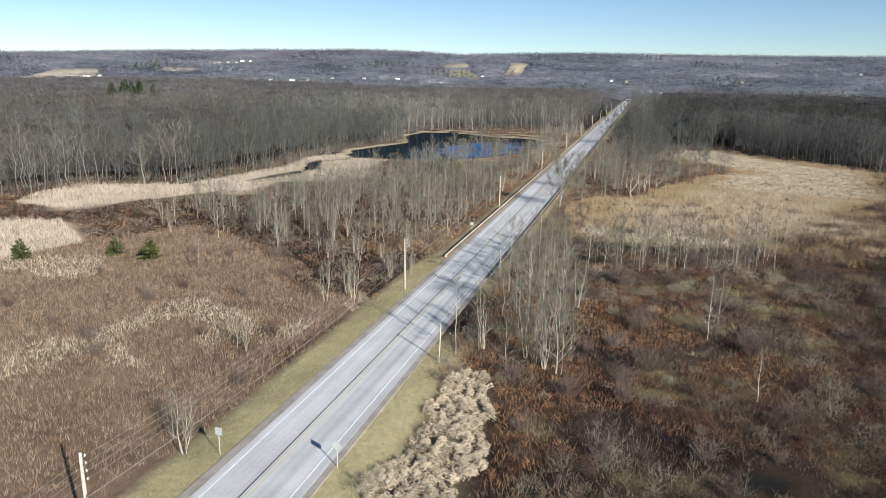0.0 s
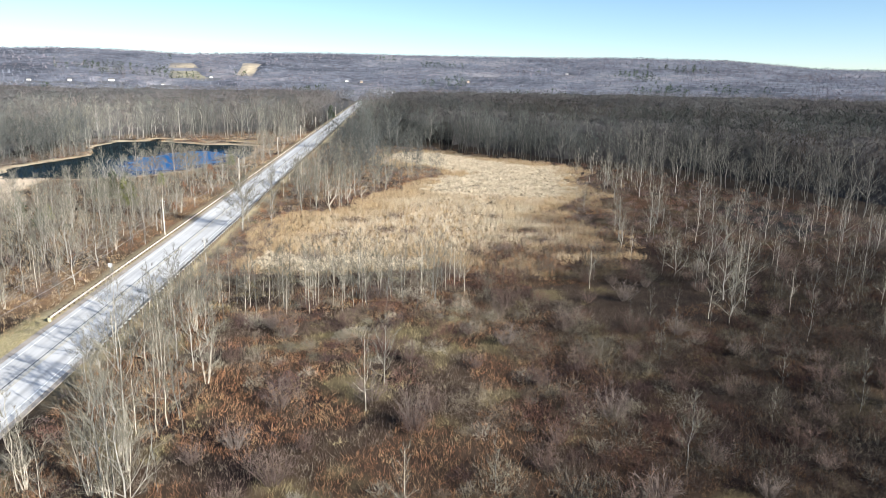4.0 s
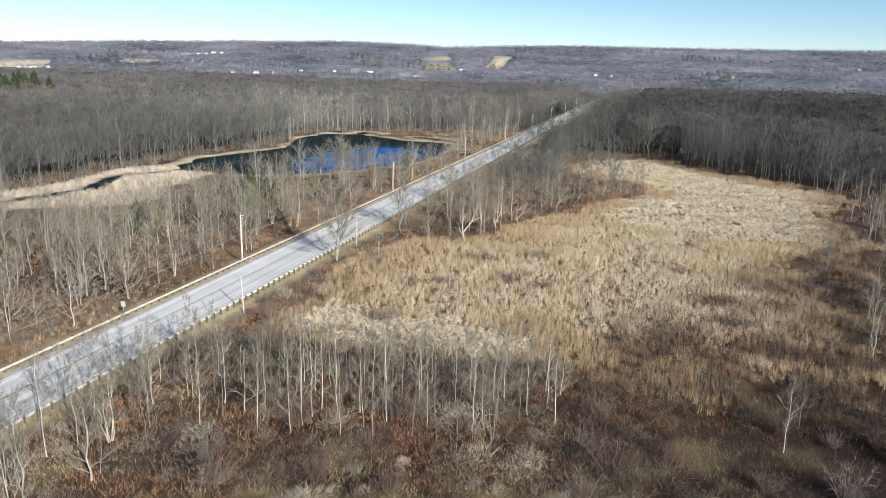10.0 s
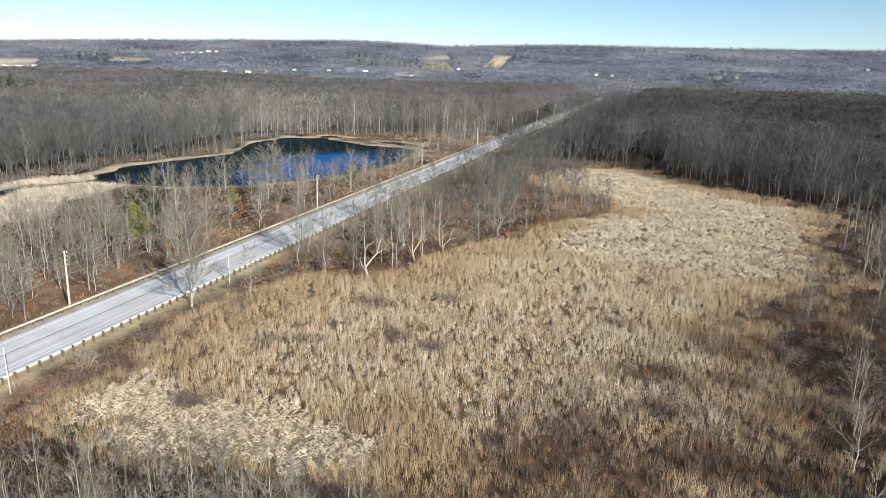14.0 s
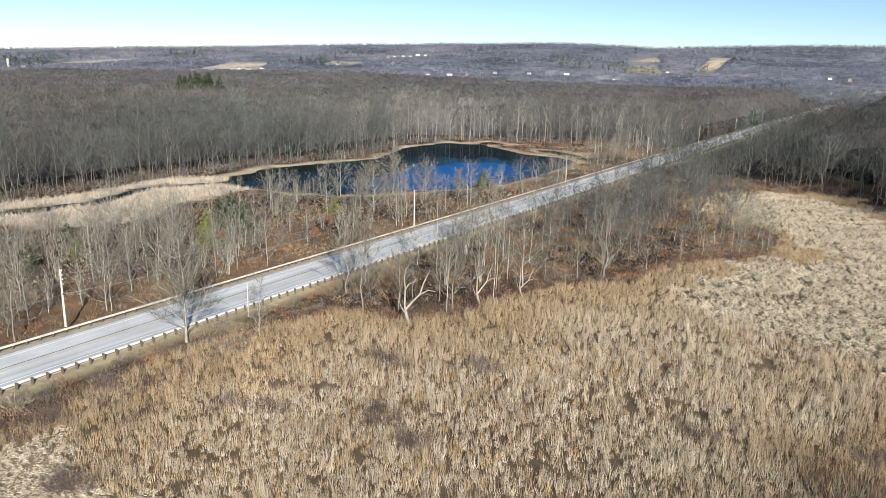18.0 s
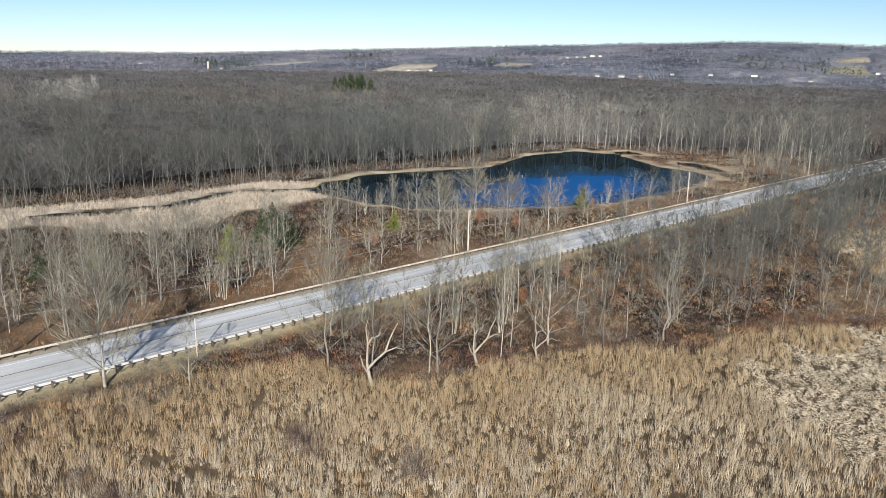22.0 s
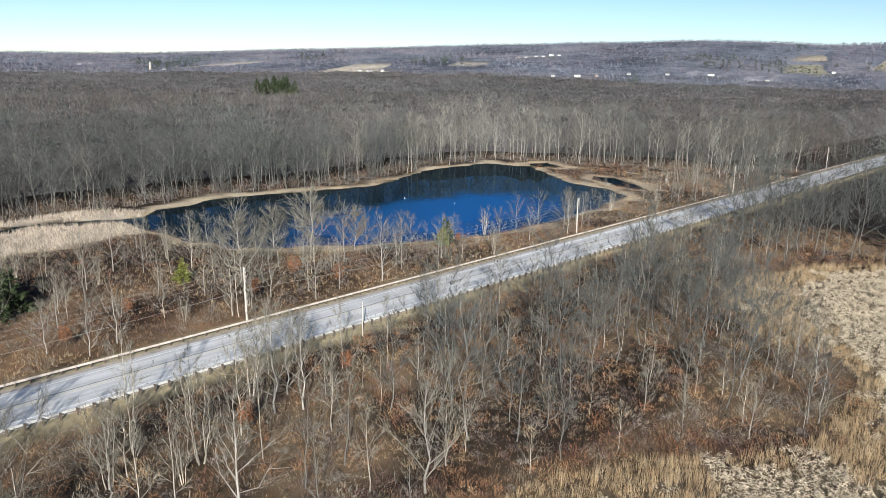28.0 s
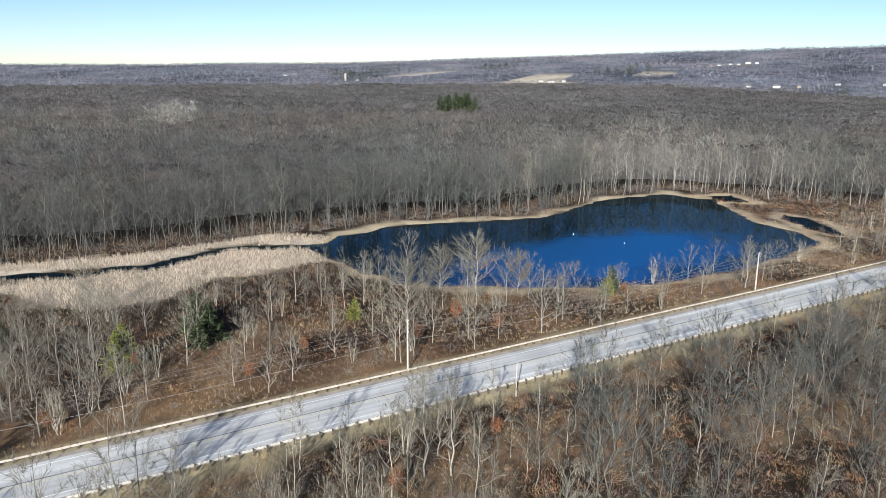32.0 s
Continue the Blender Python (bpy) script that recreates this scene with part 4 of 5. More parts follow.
def snag(x, y, turn, seed, scale):
    rng = np.random.default_rng(seed)
    t = thing("dead_tree", "bleached dead tree with broken curved limbs at the marsh edge", "tree", "dead snags", m=pose(x, y, float(land(x, y)), 0, 0, turn) @ Matrix.Diagonal((scale, scale, scale, 1)))
    sh = Shape()
    sh.tube([(0, 0, -0.4), (-0.5, 0, 1.3), (-0.8, 0.1, 3.0), (-0.7, 0.2, 5.5), (-0.9, 0.1, 7.5), (-0.5, 0, 9.0)], [0.3, 0.22, 0.16, 0.11, 0.06, 0.015], 8)
    part("trunk", sh.mesh("trunk", True), M_DEADWOOD, t)
    for pts, r in (([(-0.7, 0, 2.2), (0.3, 0, 3.4), (1.5, 0.1, 4.6), (2.8, 0.2, 5.2), (3.9, 0.1, 5.0)], 0.2), ([(1.5, 0.1, 4.6), (2.0, 0.2, 6.2), (2.6, 0.1, 7.6), (3.0, 0.3, 8.3)], 0.14),
                   ([(-0.75, 0.1, 5.2), (-0.2, 0.2, 6.2), (0.6, 0.2, 6.5), (0.9, 0.1, 7.1)], 0.12), ([(-0.5, 0, 1.4), (-1.3, 0.1, 2.6), (-1.7, 0.2, 4.0)], 0.13)):
        sh = Shape()
        sh.tube(pts, [r * (1 - 0.8 * i / (len(pts) - 1)) for i in range(len(pts))], 6)
        for i in range(10):
            p = Vector(pts[-1]).lerp(Vector(pts[-2]), rng.uniform(0, 1.2))
            sh.spike(p, p + Vector(rng.normal(size=3)) * 0.5 + Vector((0, 0, 0.4)), 0.02)
        part("limb", sh.mesh("limb", True), M_DEADWOOD, t)


snag(-3.2, 215.6, 40, 1, 0.95)
snag(0.6, 229.0, 60, 2, 0.75)
snag(4.4, 236.0, 20, 3, 0.6)

# ---- evergreens ----


def conifer(seed, h, radius, levels, needle, label, name="conifer", ragged=0.25, skirt=0.05):
    rng = np.random.default_rng(seed)
    t = thing(name, label, "tree", "evergreens", m=pose(0, 0, -300))
    sh = Shape()
    sh.tube([(0, 0, -0.4), (0, 0, h * 0.5), (0, 0, h * 0.97)], [h * 0.018, h * 0.012, 0.01], 6)
    part("trunk", sh.mesh("trunk", True), M_BARK_GREY, t)
    cr = Shape()
    for i in range(levels):
        u = i / (levels - 1)
        z = h * (skirt + (0.98 - skirt) * u)
        for j in range(int(10 - 5 * u)):
            az = rng.uniform(0, 6.28)
            ln = radius * (1 - u) ** 0.75 * rng.uniform(1 - ragged, 1 + ragged) + 0.15
            d = Vector((math.cos(az), math.sin(az), rng.uniform(-0.1, 0.45)))
            for m in range(6):
                b = Vector((0, 0, z)) + d * ln * rng.uniform(0.15, 0.75)
                e = b + (d + Vector(rng.normal(size=3)) * 0.5 + Vector((0, 0, 0.15))).normalized() * ln * rng.uniform(0.25, 0.5)
                cr.blade(b, e, 0.16 * radius * rng.uniform(0.7, 1.4), rng)
    part("crown", cr.mesh("crown"), needle, t)
    protos.append(t)
    return t


FIR = conifer(1, 6.2, 2.3, 15, M_NEEDLE, "small dense dark green conifer in the brush")
CEDAR = conifer(2, 3.6, 2.0, 12, M_CEDAR, "low rounded dark green cedar in a brown field", ragged=0.15)
YPINE = conifer(3, 6.2, 2.3, 15, M_NEEDLE_YEL, "young yellow-green pine beside bare trees")
PINE = conifer(4, 35.0, 6.5, 20, M_NEEDLE, "tall dark pine standing above the bare woods", skirt=0.45)
for kindt, places in (
    (CEDAR, [(-113.7, 101.4, 1.1), (-98.7, 109.1, 1.0), (-90.5, 108.8, 1.2), (-100, 190, 0.8)]),
    (FIR, [(-68.6, 238.9, 1.4), (-65.5, 240.2, 1.25), (-71.5, 238.1, 1.15), (-62.8, 237.6, 0.9), (-74.5, 239.7, 0.85), (-52.5, 319.5, 1.0), (-80.2, 208.7, 0.8), (-39.5, 653.3, 1.9), (-70, 196.2, 0.8)]),
    (YPINE, [(-60.6, 225.8, 1.25), (-58.6, 224.7, 1.1), (-63.5, 266, 0.8), (-51.6, 317.8, 0.75), (-72, 205.5, 0.7)]),
    (PINE, [(-405, 493, 0.75), (-415, 498, 0.78), (-396, 491, 0.72), (-421, 488, 0.72), (-389, 499, 0.7), (-407, 504, 0.78), (-427, 497, 0.69), (-400, 497, 0.77), (-411, 490, 0.75)]),
):
    for px, py, ps in places:
        o = copy_thing(kindt, pose(px, py, float(land(px, py)), 0, 0, px * 37 % 360))
        o.matrix_basis = o.matrix_basis @ Matrix.Diagonal((ps, ps, ps, 1))


def russet(seed):
    tr, cr = grow(seed, 5.5, bare=0.2, reach=0.24, limbs=12, r=0.07, twigs=3)
    t = kind_of("russet_tree", "small tree still holding rusty brown dead leaves", "tree", (tr, cr), M_BARK_GREY, M_TWIG_GREY, "trees with rusty leaves")
    rng = np.random.default_rng(seed)
    n = 420
    p = unit(rng.normal(size=(n, 3))) * rng.uniform(0.4, 1.0, (n, 1)) * (1.25, 1.25, 1.9) + (0, 0, 3.2)
    part("leaves", tri_mesh("leaves", blades(p, unit(rng.normal(size=(n, 3))), 0.3, 0.22, rng)), M_RUSSET, t, "rusty dead leaves")
    protos.append(t)
    return t


RUSSET = [russet(5), russet(6)]
for i, (px, py, ps) in enumerate(((-51, 280.7, 1.0), (-47, 270.6, 0.8), (-58, 227.2, 0.7), (-44.6, 285.7, 0.9), (-50, 321, 0.6), (-46.5, 241.7, 0.7), (-52, 252.1, 0.7), (-44, 214.8, 0.7), (-100, 171.4, 0.7), (-14, 264.5, 0.7), (-9, 247.9, 0.8))):
    o = copy_thing(RUSSET[i % 2], pose(px, py, float(land(px, py)), 0, 0, px * 53 % 360))
    o.matrix_basis = o.matrix_basis @ Matrix.Diagonal((ps, ps, ps, 1))

# ---- shrubs that stand singly ----


def shrub_mesh(seed, stems, h, spread):
    rng = np.random.default_rng(seed)
    a, t = rng.uniform(0, 6.28, stems), rng.uniform(0.05, 1.0, stems) * spread
    way = unit(np.stack([np.cos(a) * t, np.sin(a) * t, np.ones(stems)], 1))
    base = np.stack([np.cos(a), np.sin(a), np.zeros(stems)], 1) * rng.uniform(0, 0.3, (stems, 1)) + (0, 0, -0.15)
    ln = h * rng.uniform(0.6, 1.1, stems)
    parts = [blades(base, way, ln, 0.028, rng)]
    for _ in range(9):
        u = rng.uniform(0.25, 1.0, (stems, 1))
        b = base + way * ln[:, None] * u
        w = unit(way * 0.6 + rng.normal(size=(stems, 3)) * 0.6)
        parts.append(blades(b, w, ln * rng.uniform(0.18, 0.34, stems), 0.022, rng))
    return tri_mesh("shrub", np.concatenate(parts))


SHRUBS = [shrub_mesh(300 + i, 62, 1.9 + 0.25 * i, 0.9) for i in range(4)]
for me in SHRUBS:
    me.materials.append(M_SHRUB)


def plant_shrubs(xs, ys, lo, hi, label, wide=1.15):
    zs = land(xs, ys)
    for x, y, z in zip(xs, ys, zs):
        ob = new("shrub", SHRUBS[int(tree_rng.integers(0, 4))])
        s = float(tree_rng.uniform(lo, hi))
        ob.matrix_basis = pose(float(x), float(y), float(z), 0, 0, float(tree_rng.uniform(0, 360))) @ Matrix.Diagonal((s * wide, s * wide * 0.9, s, 1))
        tagged(ob, label, "shrub", "leafless shrubs")


x, y = scatter(tree_rng, -12, 116, 46, 166, 6.4)
k = (depth_in(MARSH, x, y) < -2) & dry(x, y) & (tree_rng.random(x.size) < 0.42)
plant_shrubs(x[k], y[k], 0.9, 1.7, "leafless grey-brown shrub in the brown swamp")
x, y = scatter(tree_rng, -95, -40, 62, 230, 8.0)
k = (tree_rng.random(x.size) < 0.3 + 0.4 * step(115, 140, y)) & ~inside(REEDS, x, y)
plant_shrubs(x[k], y[k], 0.7, 1.4, "leafless brown shrub in dry grass")
mx = np.array([3.2, 1.0, 11.6, 17.0, -3.6, 14.0, -3.5, 2.3, 11.1, -2.4, 40.2, 62.0, 5.0, -18, -15, 30, 36, 48, 55, 66, 70])
my = np.array([200.8, 184.4, 189.0, 188.0, 183.3, 206.9, 164.1, 201.9, 190.5, 164.8, 205.9, 202.6, 201.4, 177.6, 170.4, 167.3, 171.4, 179.7, 210.7, 215.9, 233.5])
mx, my = np.concatenate([mx, mx + 1.3, mx - 1.1]), np.concatenate([my, my + 0.8, my + 1.0])
plant_shrubs(mx, my, 0.55, 0.8, "low purplish leafless bush among tan reeds", 1.5)

# ---- stuff: plants that nobody could count ----


def tufts(name, rng, x, y, count, h, spread, width, colours, label, lean=None, colour_of=None, mat=M_STUFF, h_vary=0.3, radius=0.25):
    n = len(x)
    z = land(x, y)
    hue_t = colour_of if colour_of is not None else hue(rng, n, colours)
    i = np.repeat(np.arange(n), count)
    m = len(i)
    base = np.stack([x[i] + rng.normal(size=m) * radius, y[i] + rng.normal(size=m) * radius, z[i] - 0.08], 1)
    way = np.stack([rng.normal(size=m) * spread, rng.normal(size=m) * spread, np.ones(m)], 1)
    if lean is not None:
        way[:, :2] += lean[i]
    ln = (h * np.ones(n))[i] * rng.uniform(1 - h_vary, 1 + h_vary, m)
    v = blades(base, unit(way), ln, width * rng.uniform(0.7, 1.3, m), rng)
    ob = part(name, tri_mesh(name, v, colour=hue_t[i]), mat)
    return tagged(ob, label, "vegetation", kind="stuff")


sr = np.random.default_rng(505)
TAN = [(0.50, 0.415, 0.305), (0.44, 0.355, 0.255), (0.55, 0.47, 0.355), (0.38, 0.295, 0.205)]
GOLD = [(0.42, 0.295, 0.165), (0.34, 0.235, 0.13), (0.45, 0.34, 0.205)]
PALE = [(0.55, 0.47, 0.34), (0.50, 0.43, 0.31), (0.42, 0.35, 0.25)]
RED = [(0.27, 0.135, 0.068), (0.20, 0.105, 0.06), (0.31, 0.175, 0.095), (0.32, 0.21, 0.115)]
DUN = [(0.13, 0.10, 0.075), (0.18, 0.145, 0.11), (0.10, 0.07, 0.055), (0.20, 0.165, 0.12)]
TWIGGY = [(0.23, 0.205, 0.175), (0.19, 0.165, 0.145), (0.15, 0.11, 0.10)]



def lodged_here(x, y):
    """Where the cattails lie flat: whole beds, thinning out in clumps towards the standing ones."""
    clump = 5 * wobble(x, y, 3.2, 84) + 3 * wobble(x, y, 1.5, 89)
    bed = depth_in(LODGED, x + 5 * wobble(x, y, 11, 52), y + 5 * wobble(x, y, 11, 53)) + clump > 1.5
    return bed | (depth_in(LODGED_3, x, y) + 0.7 * clump > 1.0)


# marsh cattails
x, y = scatter(sr, -22, 102, 150, 380, 0.7)
dm = depth_in(MARSH, x + 2 * wobble(x, y, 8, 50) + 7 * step(30, 55, x) * wobble(x, y, 17, 99), y + 2 * wobble(x, y, 8, 51))
lod = lodged_here(x, y)
hole = wobble(x, y, 1.5, 54) + 0.7 * wobble(x, y, 0.8, 55) + 0.35 * wobble(x, y, 9, 95)
dm = dm + step(30, 50, x) * (4 + 9 * wobble(x, y, 7, 104) + 5 * wobble(x, y, 2.5, 105)) * (dm > -16)
k = (dm > 0) & ~lod & (hole > -0.85)
xs, ys = x[k], y[k]
w = np.clip(0.25 + 0.6 * wobble(xs, ys, 26, 56) + 0.3 * wobble(xs, ys, 7, 57), 0, 0.7)[:, None]
edge = (1 - step(3, 24, dm[k] + 5 * wobble(xs, ys, 10, 83)))[:, None]
c = hue(sr, len(xs), TAN * 2 + GOLD, 0.1) * (1 - w) + hue(sr, len(xs), PALE) * w
c = c * (1 - 0.85 * edge) + hue(sr, len(xs), GOLD) * 0.78 * edge
brown = (step(-4, 10, brown_side(xs, ys) + 6 * wobble(xs, ys, 9, 72)) * np.clip(0.55 + 0.9 * wobble(xs, ys, 5, 73), 0, 1))[:, None]
c = c * (1 - brown) + hue(sr, len(xs), RED + DUN * 2) * 0.8 * brown
tufts("cattail_reeds", sr, xs, ys, 22, 1.15 + 0.6 * np.clip(hole[k], -0.6, 0.9), 0.2, 0.034, None, "dense standing tan cattail reeds in the marsh", colour_of=c, radius=0.17)


def domes(name, rng, x, y, count, size, blade_w, colours, label, flat=0.85, droop=0.3):
    """Rounded plants: stems from the root, and fine twigs or blades towards the outside."""
    n = len(x)
    z = land(x, y)
    # tint falls eastward and southward in the swamp: painted shade of side-lit growth
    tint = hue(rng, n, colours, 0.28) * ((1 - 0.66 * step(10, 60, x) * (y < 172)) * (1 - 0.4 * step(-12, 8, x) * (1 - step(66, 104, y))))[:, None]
    i = np.repeat(np.arange(n), count)
    m = len(i)
    rad = size[i]
    up = unit(np.stack([rng.normal(size=m), rng.normal(size=m), np.abs(rng.normal(size=m)) * 1.1 + 0.1], 1))
    up[:, 2] *= flat
    f = rng.uniform(0.0, 0.82, m) ** 0.55
    c0 = np.stack([x[i], y[i], z[i] - 0.1], 1)
    b = c0 + up * (rad * f)[:, None]
    way = unit(up * 0.7 + rng.normal(size=(m, 3)) * 0.62 + np.array((0, 0, droop)))
    v = blades(b, way, rad * rng.uniform(0.2, 0.42, m), blade_w * rng.uniform(0.7, 1.3, m), rng)
    ob = part(name, tri_mesh(name, v, colour=tint[i] * rng.uniform(0.8, 1.2, (m, 1))), M_STUFF)
    return tagged(ob, label, "vegetation", kind="stuff")


MAT = [(0.62, 0.525, 0.385), (0.55, 0.465, 0.34), (0.48, 0.395, 0.285)]


def lodged(rng, x, y, size, count, label):
    """Cattails bent over into matted heads, with holes between."""
    n = len(x)
    z = land(x, y)
    rad = size * rng.uniform(0.75, 1.25, n)
    a = 5.0 * wobble(x, y, 5.5, 58) + rng.normal(size=n) * 0.7
    tint = hue(rng, n, MAT, 0.1)
    i = np.repeat(np.arange(n), count)
    m = len(i)
    off = unit(rng.normal(size=(m, 3))) * np.cbrt(rng.uniform(0.15, 1, (m, 1)))
    off[:, 2] = np.abs(off[:, 2]) * 1.5
    b = np.stack([x[i], y[i], z[i] + 0.05], 1) + off * rad[i][:, None]
    ai = a[i] + rng.normal(size=m) * 0.6
    way = unit(np.stack([np.cos(ai), np.sin(ai), rng.uniform(-0.6, 0.7, m)], 1))
    v = blades(b, way, rad[i] * rng.uniform(0.5, 1.0, m), 0.045 * rng.uniform(0.6, 1.4, m), rng)
    ob = part("lodged_reeds", tri_mesh("lodged_reeds", v, colour=tint[i] * rng.uniform(0.88, 1.12, (m, 1))), M_STUFF)
    tagged(ob, label, "vegetation", kind="stuff")


x, y = scatter(sr, -20, 102, 150, 380, 0.72)
dm = depth_in(MARSH, x + 2 * wobble(x, y, 8, 50) + 7 * step(30, 55, x) * wobble(x, y, 17, 99), y + 2 * wobble(x, y, 8, 51))
lod = lodged_here(x, y)
mat = step(-3, 1, depth_in(LODGED_3, x, y))
k = (dm > 0) & lod & (wobble(x, y, 1.25, 54) + 0.4 * wobble(x, y, 0.7, 55) > -0.62 - 0.2 * mat)
lodged(sr, x[k], y[k], 0.46, 46, "pale flattened clumps of lodged cattails")
x, y = scatter(sr, -22, -11, 34, 82, 0.8)
k = (depth_in(LODGED_2, x + 1.5 * wobble(x, y, 4, 85), y) > 0) & (wobble(x, y, 1.3, 60) > -0.62)
lodged(sr, x[k], y[k], 0.52, 110, "pale flattened reed clumps beside the verge")
x, y = scatter(sr, 20, 100, 150, 300, 3.0)
k = (depth_in(MARSH, x, y) > 0) & (brown_side(x, y) > 2) & (wobble(x, y, 11, 74) + 0.5 * wobble(x, y, 4, 75) > 0.0)
marsh_bush = (x[k], y[k])

# pale reed beds west of the road
x, y = scatter(sr, -172, -88, 98, 286, 0.95)
k = (np.maximum(depth_in(REEDS, x, y), depth_in(REEDS_2, x, y)) > 0.3) & (edge_dist(CREEK, x + 1.5 * wobble(x, y, 7, 7), y + 1.5 * wobble(x, y, 7, 8), closed=False) > 2.7 + 1.2 * wobble(x, y, 9, 94))
tufts("reed_bed", sr, x[k], y[k], 9, 1.05, 0.22, 0.07, [(0.48, 0.405, 0.32), (0.45, 0.375, 0.29), (0.41, 0.34, 0.26)], "pale buff reed bed below the woods")

# brown swamp growth east of the road
x, y = scatter(sr, -21, 140, 24, 330, 0.98)
k = (depth_in(MARSH, x, y) < 0.5) & (depth_in(LODGED_2, x, y) < 0) & (depth_in(EAST_STRIP, x, y) < 3) & (x < 126 + 12 * wobble(x, y, 14, 82)) & dry(x, y)
xs, ys = x[k], y[k]
p = wobble(xs, ys, 13, 61) + 0.6 * wobble(xs, ys, 4.5, 62)
c = np.where((p > -0.15)[:, None], hue(sr, len(xs), RED), hue(sr, len(xs), DUN))
olive = wobble(xs, ys, 6, 101) + 0.7 * wobble(xs, ys, 2.2, 102)
c = np.where((p > 0.85)[:, None], hue(sr, len(xs), [(0.25, 0.19, 0.11), (0.28, 0.22, 0.135)]), c)
c = np.where((olive > 0.6)[:, None], hue(sr, len(xs), [(0.27, 0.22, 0.12), (0.21, 0.18, 0.09), (0.31, 0.25, 0.15)]), c)
# grass colour dimmed to the east and south-east, shade painted in
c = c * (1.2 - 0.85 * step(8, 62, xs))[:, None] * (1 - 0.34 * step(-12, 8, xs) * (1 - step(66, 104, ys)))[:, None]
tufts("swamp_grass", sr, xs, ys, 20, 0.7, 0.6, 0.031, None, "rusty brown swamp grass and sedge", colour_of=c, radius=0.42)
x, y = scatter(sr, -21, 140, 26, 172, 2.9)
k = (depth_in(MARSH, x, y) < -1) & (depth_in(LODGED_2, x, y) < -1) & (x < 126 + 14 * wobble(x, y, 14, 82)) & dry(x, y, 1) & (wobble(x, y, 15, 63) + 0.6 * wobble(x, y, 5, 64) > -0.15)
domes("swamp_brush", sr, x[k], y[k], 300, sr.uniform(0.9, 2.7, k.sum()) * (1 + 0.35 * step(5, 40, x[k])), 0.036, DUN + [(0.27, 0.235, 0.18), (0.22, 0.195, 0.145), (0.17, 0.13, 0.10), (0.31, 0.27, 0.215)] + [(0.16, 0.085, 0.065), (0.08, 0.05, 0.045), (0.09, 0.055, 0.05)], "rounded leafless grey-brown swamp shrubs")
x, y = scatter(sr, 56, 146, 165, 330, 3.0)
k = (depth_in(MARSH, x, y) < 1) & (depth_in(EAST_STRIP, x, y) < 2) & (sr.random(x.size) < 0.8)
domes("swamp_brush", sr, x[k], y[k], 170, sr.uniform(1.1, 2.6, k.sum()), 0.045, DUN[2:3] + DUN[:1] + TWIGGY[2:] + [(0.13, 0.075, 0.055)], "rounded leafless dark shrubs at the marsh side")

domes("swamp_brush", sr, *marsh_bush, 120, sr.uniform(0.8, 1.9, len(marsh_bush[0])), 0.05, DUN[2:3] + TWIGGY[2:] + [(0.12, 0.07, 0.055), (0.09, 0.065, 0.06)], "dark leafless bushes among brown reeds")

# dark shrubs between the guardrail and the cattails
x, y = scatter(sr, -22.6, -9, 158, 204, 1.5)
k = (np.abs(x + 17.4 - 3.2 * step(166, 186, y) + 1.6 * wobble(x, y, 6, 106)) < 2.6) & (wobble(x, y, 4, 107) > -0.35)
sx, sy = np.concatenate([x[k], [-4.6, -3.4, -1.2, 0.6, 1.4, 8.2, 9.0, 10.1, -9.5]]), np.concatenate([y[k], [181.6, 182.3, 184.9, 185.6, 184.8, 189.4, 190.6, 189.8, 176.0]])
domes("shrub_thicket", sr, sx, sy, 130, sr.uniform(0.75, 1.5, len(sx)), 0.036, [(0.13, 0.085, 0.07), (0.10, 0.062, 0.052), (0.16, 0.125, 0.10), (0.19, 0.165, 0.135), (0.12, 0.07, 0.06)], "dark purplish-brown leafless shrubs beside the guardrail")

# dry grass of the western field, and brush beside the road
x, y = scatter(sr, -126, -40.8, 36, 150, 0.82)
k = (depth_in(REEDS_2, x, y) < 0) & (depth_in(REEDS, x, y) < 0) & (depth_in(FIELD_W, x + 4 * wobble(x, y, 9, 77), y) > -1)
xs, ys = x[k], y[k]
p = wobble(xs, ys, 15, 65) + 0.5 * wobble(xs, ys, 5, 66)
band = edge_dist([(-76, 49.4), (-71.5, 69.4), (-67, 87.4), (-60, 84.4)], xs + 1.5 * wobble(xs, ys, 5, 88), ys, closed=False)
p = np.maximum(p - 0.12, 1.5 - 0.32 * band)
c = np.where((p > 0.35)[:, None], hue(sr, len(xs), MAT[1:] + PALE), hue(sr, len(xs), [(0.29, 0.21, 0.145), (0.25, 0.165, 0.11), (0.35, 0.27, 0.19), (0.23, 0.15, 0.105), (0.33, 0.235, 0.155)]))
tufts("field_grass", sr, xs, ys, 12, 0.8, 0.32, 0.033, None, "dry russet and buff field grass", colour_of=c, h_vary=0.45)
vx = np.concatenate([sr.uniform(-41.0, -36.3, 9000), np.repeat(np.arange(-40.6, -36.4, 0.62), 900)])
vy = sr.uniform(20, 130, len(vx))
vx = vx + 0.18 * wobble(vx, vy, 9, 97)
row = np.arange(len(vx)) >= 9000
c = np.where(row[:, None], hue(sr, len(vx), [(0.17, 0.15, 0.075), (0.22, 0.19, 0.10)]), hue(sr, len(vx), [(0.40, 0.345, 0.20), (0.34, 0.30, 0.16), (0.44, 0.38, 0.24)]))
tufts("mown_grass", sr, vx, vy, 5, 0.2, 0.7, 0.05, None, "short mown yellow-green grass on the verge", colour_of=c)
vx, vy = sr.uniform(-25.4, -20.6, 9000), sr.uniform(20, 84, 9000)
